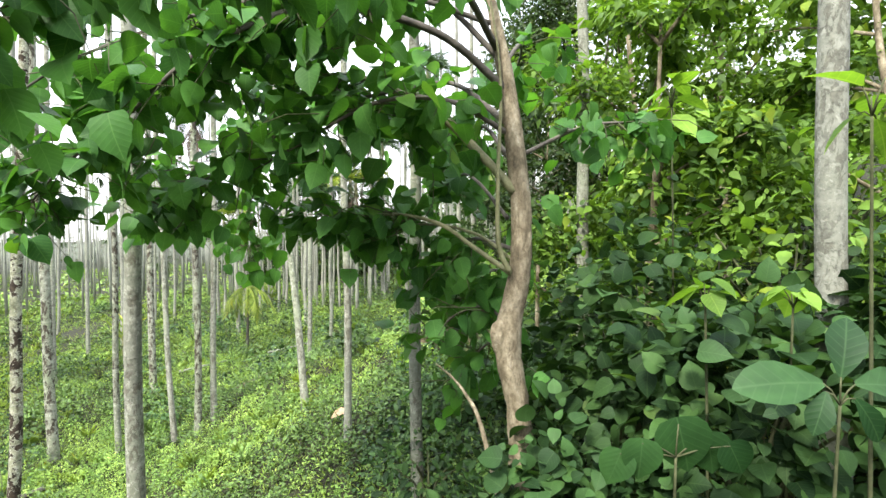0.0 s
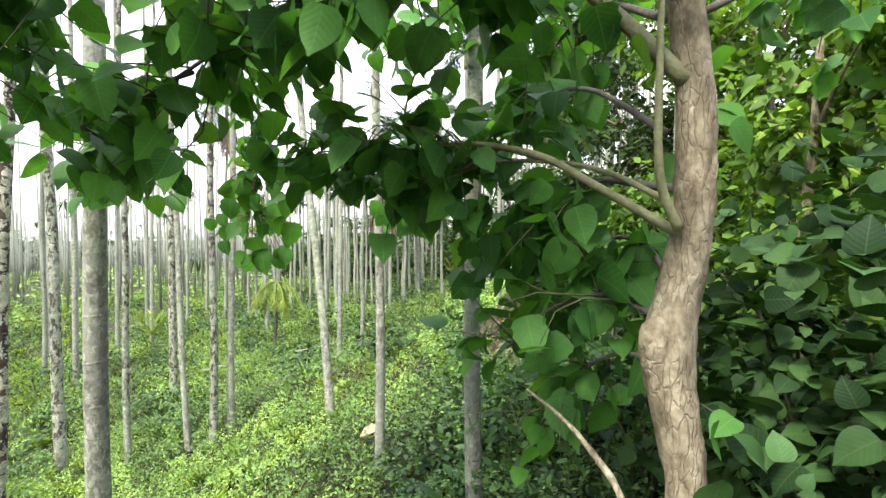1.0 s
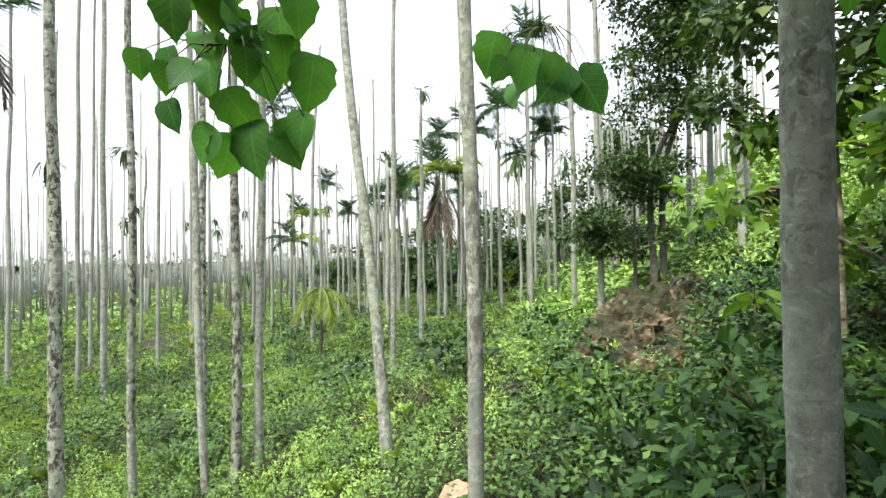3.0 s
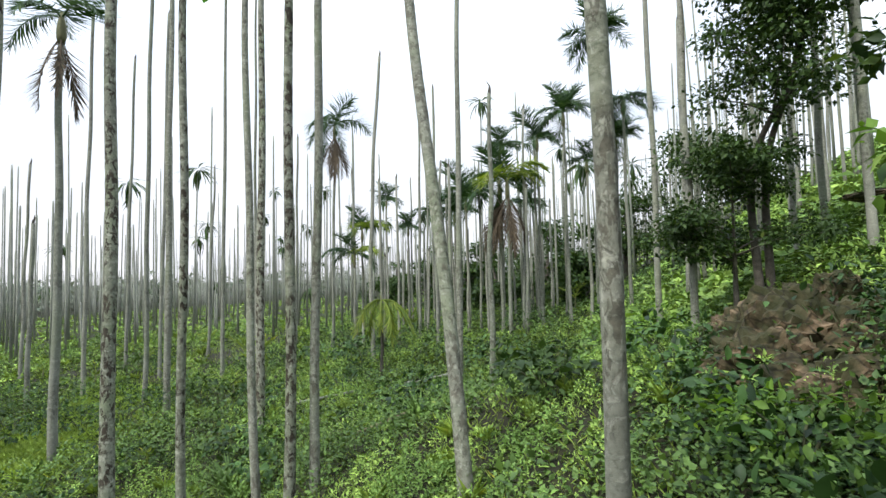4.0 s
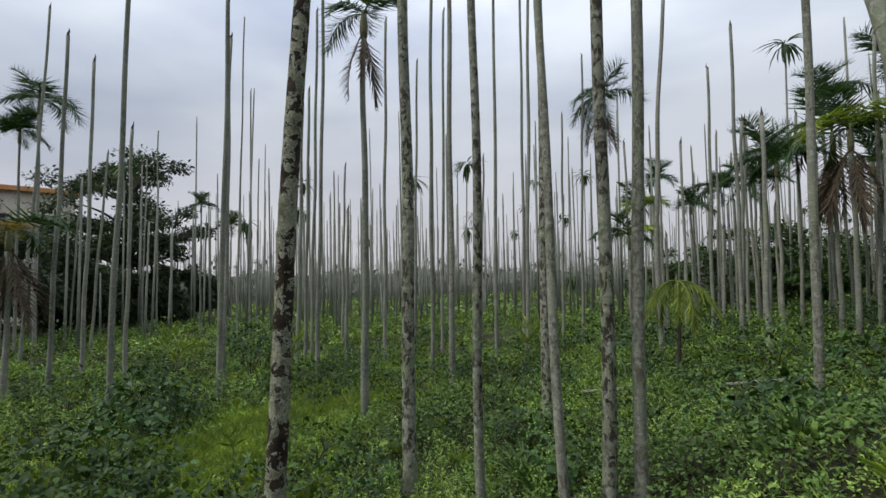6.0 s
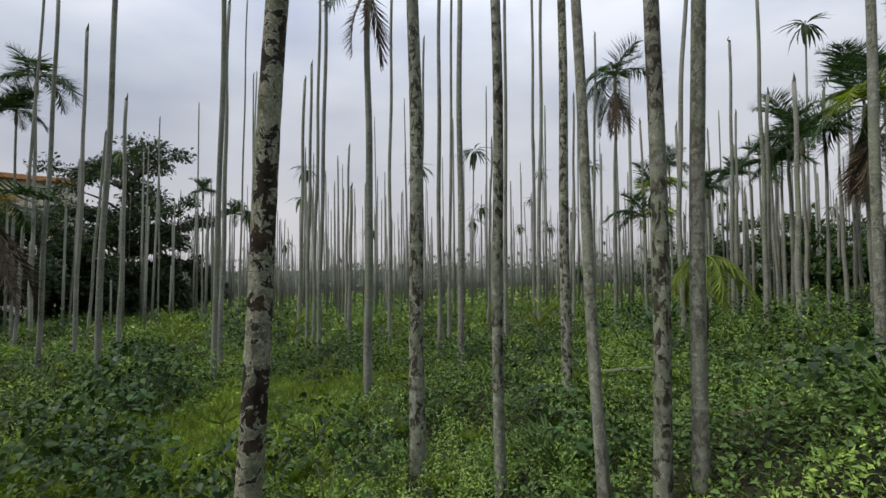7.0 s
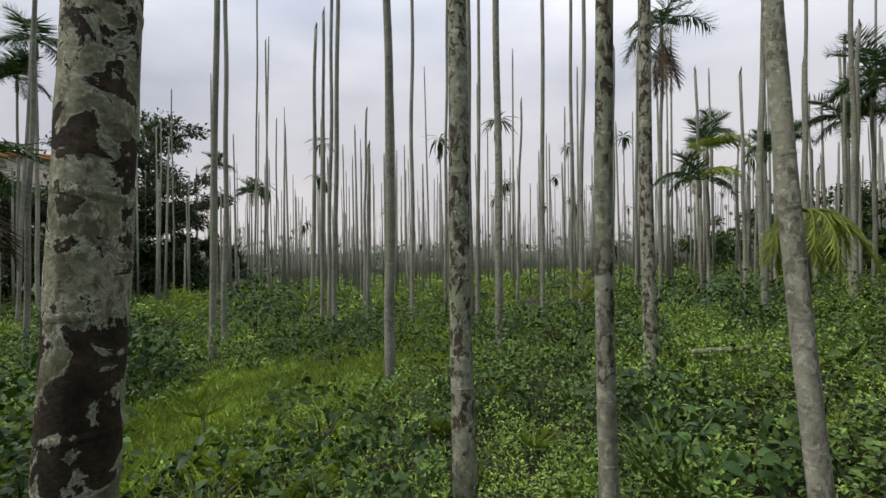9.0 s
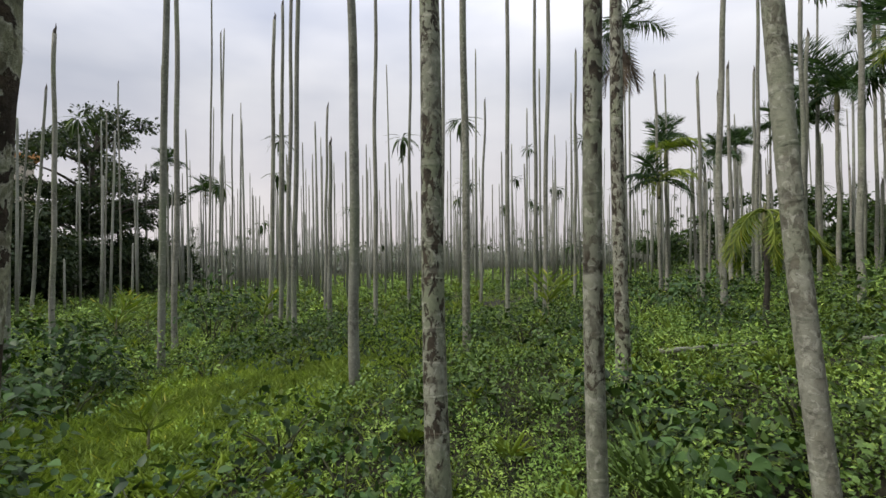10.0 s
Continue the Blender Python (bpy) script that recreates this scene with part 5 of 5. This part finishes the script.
# ---- trees ----
def leafy_tree(x, y, height, crown, lobes, n, size, material, seed, label, name="tree", stems=1, width=0.12, low=0.35, bark=BARK_DARK, group="", leaf=CROWN_LEAF, tuft=0.42):
    """A tree with forked limbs; the crown is many leaf clusters round the limb ends."""
    rng = np.random.default_rng(seed)
    ob = empty(name, (x, y, float(ground_z(x, y))), label, "tree", group)
    ends = []
    for k in range(stems):
        off = np.array([0.18 * k - 0.09 * (stems - 1), 0.05 * k, 0.0])
        top = np.array([rng.normal() * 0.08 * height, rng.normal() * 0.08 * height, height * 0.82]) + off
        run = curve_points([off + (0, 0, -0.2), off * 1.3 + (0.02, 0.03, height * 0.25), top * 0.55 + off * 0.4, top], 6)
        part("trunk", tube(run, np.linspace(width, width * 0.22, len(run)), 10, seed, 0.03), bark, ob)
        limb = []
        for j in range(lobes):
            t = rng.uniform(low, 1.0)
            o = run[int(t * (len(run) - 1))]
            a = rng.uniform(0, 2 * np.pi)
            reach = crown * rng.uniform(0.45, 1.0) * (1.15 - 0.5 * t)
            tip = o + np.array([math.cos(a) * reach, math.sin(a) * reach, 0.22 * reach + rng.uniform(0, 0.10) * height])
            limb.append(tube(curve_points([o, 0.5 * (o + tip) + (0, 0, 0.06 * reach), tip], 4), np.linspace(width * 0.36, width * 0.06, 9), 6))
            ends.append(tip)
            ends.append(0.45 * o + 0.55 * tip + rng.normal(size=3) * 0.1 * crown)
        for g in limb:
            part("limb", g, bark, ob)
        ends.append(top)
    geo = []
    m = max(20, n // len(ends))
    for j, e in enumerate(ends):
        rad = crown * tuft * rng.uniform(0.5, 1.0)
        geo.append(scattered(leaf, *leaf_ball(e, (rad, rad, rad * 0.65), m, size, seed + j, 0.3, 0.25, -0.8)))
    tagged(part("crown", joined(*geo), material, ob), kind="stuff")
    return ob


leafy_tree(1.70, 13.6, 8.8, 2.1, 18, 34000, 0.095, LEAF_DARK, 305, "small dark-leaved tree with twin stems on the hillside", stems=2, width=0.075, low=0.50, tuft=0.36)
leafy_tree(1.20, 13.5, 3.0, 1.6, 20, 16000, 0.085, LEAF_DARK, 302, "low dark bushy tree beside the twin-stemmed one", stems=1, width=0.05, low=0.40, tuft=0.36)
for i, (x, y, h, c, n) in enumerate(((1.30, 6.4, 4.8, 1.0, 2800), (1.75, 5.4, 5.2, 1.2, 3600), (2.6, 5.7, 5.0, 1.3, 3600), (3.0, 4.2, 4.6, 1.3, 3600), (3.8, 6.6, 5.4, 1.5, 3600), (2.3, 7.2, 5.2, 1.4, 3600), (4.6, 5.0, 5.0, 1.5, 3600), (1.35, 4.6, 3.6, 0.9, 2400))):
    leafy_tree(x, y, h, c, 11, int(1.5 * n), 0.10, LEAF_SAPLING, 320 + i, "slender leafy sapling on the bank above the path", "sapling", 1, 0.05, 0.15, BARK_TREE, "bank saplings", BROAD)
leafy_tree(0.85, 6.6, 3.8, 1.1, 11, 4200, 0.10, LEAF_DARK, 340, "thin sapling leaning out over the hillside weeds", "sapling", 1, 0.03, 0.5, BARK_TREE, "bank saplings")
leafy_tree(6.5, 14.5, 4.5, 2.0, 8, 2600, 0.14, LEAF_SAPLING, 341, "leafy tree on the crest of the hillside", "sapling", 1, 0.08, 0.2, BARK_DARK, "bank saplings")
# the dark wood at the plantation's edge
leafy_tree(-47.0, 14.0, 15.5, 8.0, 38, 24000, 0.28, LEAF_EDGE, 350, "tall dark spreading tree at the plantation's edge", "edge_tree", 1, 0.35, 0.38, tuft=0.17)
for i, (x, y, h, c) in enumerate(((-36.0, 5.0, 8.0, 4.2), (-38.5, 8.4, 7.4, 3.8), (-42.0, 10.6, 6.8, 3.6), (-44.0, 13.4, 7.0, 3.4), (-46.5, 17.0, 6.5, 3.2), (-34.0, 1.0, 9.5, 4.4), (-50.0, 20.0, 5.5, 3.0))):
    leafy_tree(x, y, h, c, 18, 12000, 0.28, LEAF_EDGE, 360 + i, "dense dark tree at the plantation's edge", "edge_tree", 1, 0.25, 0.05, tuft=0.36)
for i, (x, y, h, c) in enumerate(((-13.0, 43.0, 6.0, 3.4), (-8.0, 41.0, 5.0, 3.4), (-3.5, 38.0, 6.0, 3.6), (1.5, 37.0, 6.5, 3.8), (6.5, 36.0, 6.5, 4.0), (-18.0, 47.0, 5.0, 3.2), (-1.0, 30.0, 3.0, 2.2), (-5.5, 31.0, 3.2, 2.4), (-8.2, 33.5, 3.4, 2.4))):
    leafy_tree(x, y, h, c, 14, 5000, 0.26, LEAF_DARK, 380 + i, "dark tree behind the palms", "edge_tree", 1, 0.22, 0.05, tuft=0.36)


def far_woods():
    """The wood on the horizon; its haze is painted into the pale leaf colour."""
    rng = np.random.default_rng(51)
    geo = []
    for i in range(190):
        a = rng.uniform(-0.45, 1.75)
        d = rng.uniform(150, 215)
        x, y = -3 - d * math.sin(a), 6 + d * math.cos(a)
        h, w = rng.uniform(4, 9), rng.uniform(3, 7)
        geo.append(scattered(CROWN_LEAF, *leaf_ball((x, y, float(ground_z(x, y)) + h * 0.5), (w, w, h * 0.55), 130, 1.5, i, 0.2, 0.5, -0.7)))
    thing("far_woods", joined(*geo), LEAF_HAZED, "wood on the horizon, haze painted into its pale leaf colour", "trees", kind="stuff")


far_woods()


# ---- rock, logs and litter ----
def rock(x, y, size, seed, label, sink=0.3):
    rng = np.random.default_rng(seed)
    bm = bmesh.new()
    bmesh.ops.create_icosphere(bm, subdivisions=5 if size[0] > 0.28 else 4, radius=1.0)
    off = Vector(rng.uniform(0, 50, 3))
    for v in bm.verts:
        k = noise.noise(v.co * 1.3 + off) * 0.45 + noise.noise(v.co * 3.1 + off) * 0.22 + noise.noise(v.co * 7.5 + off) * 0.13 + abs(noise.noise(v.co * 14 + off)) * 0.16
        step = math.floor((v.co.z + k + 0.5 * noise.noise(v.co * 2.2 + off)) * 6) / 6
        v.co = v.co * (1 + k)
        v.co.z = 0.85 * v.co.z + 0.15 * step
        v.co = Vector((v.co.x * size[0], v.co.y * size[1], v.co.z * size[2]))
    me = bpy.data.meshes.new("rock")
    bm.to_mesh(me)
    bm.free()
    me.materials.append(ROCK)
    ob = new("rock", me)
    ob.location = (x, y, float(ground_z(x, y)) + size[2] * sink)
    return tagged(ob, label, "rock")


rock(0.25, 8.35, (0.52, 0.46, 0.50), 4, "weathered brown rock outcrop half buried in the hillside", 0.10)
rock(-0.22, 7.70, (0.34, 0.32, 0.28), 6, "broken brown rock lying among hillside weeds", 0.25)
rock(0.70, 8.9, (0.42, 0.40, 0.38), 9, "weathered brown rock on the hillside", 0.25)
rock(-0.02, 8.9, (0.30, 0.30, 0.30), 15, "small brown rock in the hillside weeds", 0.5)
for i, (x, y, s, h) in enumerate(((0.05, 7.85, 0.20, 0.5), (-0.10, 8.10, 0.24, 0.9), (0.42, 7.95, 0.20, 0.9), (0.18, 7.62, 0.15, 0.4), (-0.42, 7.45, 0.14, 0.3), (0.62, 8.35, 0.22, 1.0), (-0.30, 8.05, 0.17, 0.8), (0.32, 7.75, 0.12, 0.9), (-0.05, 7.55, 0.12, 0.4), (-0.25, 7.35, 0.22, 0.5), (0.05, 7.30, 0.20, 0.6), (-0.15, 7.10, 0.16, 0.6), (-0.42, 7.70, 0.22, 0.6), (0.25, 7.40, 0.18, 0.8))):
    rock(x, y, (s, s * 0.85, s * 0.8), 40 + i, "crumbling lump of brown earth and stone on the hillside", h)
for i, (x, y, h, r) in enumerate(((-0.55, 7.05, 0.24, 0.30), (0.50, 7.25, 0.30, 0.34), (0.95, 8.1, 0.6, 0.45), (-0.7, 8.2, 0.5, 0.42), (0.2, 9.3, 0.6, 0.45), (0.62, 7.75, 0.55, 0.34), (-0.55, 7.55, 0.35, 0.30), (0.95, 8.7, 0.6, 0.40), (0.05, 8.05, 0.66, 0.30), (0.05, 7.6, 0.50, 0.30), (0.42, 8.05, 0.80, 0.30), (-0.28, 7.35, 0.34, 0.30))):
    shrub("hillside_shrub", x, y, h, r, 260 if i < 8 else 60, 0.065, LEAF_HILL, OVAL, 260 + i, "dark leafy weed hanging over the rocks", group="hillside shrubs")
rock(4.6, 14.2, (1.0, 0.8, 0.22), 12, "dark flat rock high on the hillside", 0.05)


def log(x, y, length, heading, radius, material, label, seed=0, tilt=0.03):
    d = np.array([math.cos(heading), math.sin(heading), 0.0])
    t = np.linspace(-0.5, 0.5, 9)
    p = np.stack([x + d[0] * length * t, y + d[1] * length * t, np.zeros(9)], 1)
    p[:, 2] = ground_z(p[:, 0], p[:, 1]) + 0.10 + 0.5 * radius + tilt * t
    return thing("fallen_log", tube(p, radius * (1 - 0.25 * (t + 0.5)), 9, seed, 0.05), material, label, "log")


log(-5.77, 11.93, 1.0, 0.45, 0.03, BARK_GREY, "pale fallen palm stem lying in the grass")
log(-4.05, 12.86, 1.1, 0.5, 0.03, BARK_GREY, "grey fallen palm stem lying in the grass", 2)
log(-3.6, 9.6, 0.9, 0.6, 0.02, BARK_TREE, "thin dry stick lying in the grass", 3)
log(-5.75, 6.75, 0.75, 0.75, 0.045, BARK_DARK, "blackened rotten log in the weeds", 4, 0.05)
sheath = leaf_shape([(0.05, 0.0), (0.22, 0.3), (0.24, 0.6), (0.05, 1.0)], 0.5, 0.4)
fallen = scattered(sheath, np.array([(-1.52, 5.97, float(ground_z(-1.52, 5.97)) + 0.16)]), np.array([(0.5, -0.3, 0.55)]), np.array([(0.3, -0.4, 0.8)]), np.array([0.26]))
thing("dry_leaf_sheath", fallen, PEACH, "dry peach-brown palm leaf sheath lying on the grass", "dry leaf")


# ---- the house behind the wood ----
def box(x0, x1, y0, y1, z0, z1):
    v = np.array([(x, y, z) for x in (x0, x1) for y in (y0, y1) for z in (z0, z1)], float)
    f = np.array([(0, 1, 3, 2), (4, 6, 7, 5), (0, 4, 5, 1), (2, 3, 7, 6), (0, 2, 6, 4), (1, 5, 7, 3)])
    return v, f


def house(x, y):
    z = float(ground_z(x, y))
    ob = empty("house", (x, y, z), "cream plastered house with an orange roof edge behind the trees", "house")
    wall = plain_material("cream_plaster", (0.50, 0.44, 0.36), (0.66, 0.60, 0.50), 0.8, 0.9, 0.2)
    tile = plain_material("orange_roof", (0.42, 0.19, 0.07), (0.60, 0.30, 0.12), 1.5, 0.8, 0.3)
    pane = plain_material("dark_window", (0.02, 0.02, 0.025), (0.05, 0.05, 0.06), 2.0, 0.25, 0.0)
    part("wall", box(-4, 4, -3.6, 3.6, -0.5, 11.8), wall, ob, smooth=False)
    part("roof", box(-4.5, 4.5, -4.1, 4.1, 11.8, 12.2), tile, ob, smooth=False)
    for k in (-1.8, 1.8):
        for h in (2.0, 5.2, 8.4):
            part("window", box(3.98, 4.06, k - 0.6, k + 0.6, h, h + 1.4), pane, ob, smooth=False)


house(-62.0, 9.6)


# ---- weeds of the hillside ----
def hillside_cover():
    rng = np.random.default_rng(61)
    geo, pale = [], []
    for n, x0, x1, y0, y1, s, tall in ((36000, -1.3, 4.5, 2.0, 9.0, 0.055, 0.14), (30000, -1.2, 7.0, 8.0, 18.0, 0.085, 0.18), (14000, -1.0, 16.0, 14.0, 34.0, 0.24, 0.3)):
        x, y = rng.uniform(x0, x1, n), rng.uniform(y0, y1, n)
        lush = np.sin(1.7 * x + 0.6 * y) * np.sin(1.3 * y - 0.8 * x) + 0.4 * np.sin(3.1 * x + 2.3 * y) + 0.5 * np.sin(6.1 * x - 4.3 * y) * np.sin(5.2 * y + 2.0 * x)
        z = ground_z(x, y) + 0.04 + tall * rng.random(n) * (0.6 + 0.5 * lush)
        up = unit(np.stack([rng.normal(-0.3, 0.4, n), rng.normal(-0.1, 0.4, n), np.ones(n)], 1))
        a = rng.uniform(0, 2 * np.pi, n)
        along = np.stack([np.cos(a), np.sin(a), rng.normal(-0.15, 0.35, n)], 1)
        p = np.stack([x, y, z], 1)
        ok = path_is_clear(p, 0.5) & (x + 0.25 * lush + rng.normal(0, 0.25, n) > x0 + 0.55)
        (geo if y0 < 5 else pale).append(scattered(CROWN_LEAF, p[ok], along[ok], up[ok], (s * rng.uniform(0.5, 1.5, n))[ok]))
    # leafy cushions, larger and darker low on the bank, smaller and lighter above
    for x0, x1, y0, y1, spacing, wide, high, size, count, into in (
        (-0.75, 3.6, 4.4, 9.6, 0.34, (0.16, 0.34), (0.12, 0.42), (0.060, 0.125), 46, geo),
        (-0.9, 6.5, 9.6, 15.0, 0.48, (0.22, 0.44), (0.12, 0.34), (0.075, 0.13), 46, pale),
        (-0.5, 12.0, 15.0, 30.0, 1.0, (0.45, 0.9), (0.2, 0.55), (0.16, 0.28), 44, pale),
    ):
        x, y = (v.ravel() for v in np.meshgrid(np.arange(x0, x1, spacing), np.arange(y0, y1, spacing)))
        x, y = x + rng.uniform(-0.5, 0.5, len(x)) * spacing, y + rng.uniform(-0.5, 0.5, len(y)) * spacing
        ok = path_is_clear(np.stack([x, y, ground_z(x, y) + 0.9], 1), 0.9) & (rng.random(len(x)) < 0.9) & (np.hypot(x - 0.05, (y - 7.9) * 0.9) > 0.46)
        x, y = x[ok], y[ok]
        m = len(x)
        into.append(dome_leaves(rng, x, y, rng.uniform(*wide, m), rng.uniform(*high, m), count, rng.uniform(*size, m), OVAL if y0 < 9 else HERB))
    thing("hillside_herbs", joined(*pale), LEAF_HERB, "light green weeds covering the upper hillside", "weeds", kind="stuff")
    thing("hillside_weeds", joined(*geo), LEAF_HILL, "leafy weeds covering the hillside", "weeds", kind="stuff")


hillside_cover()
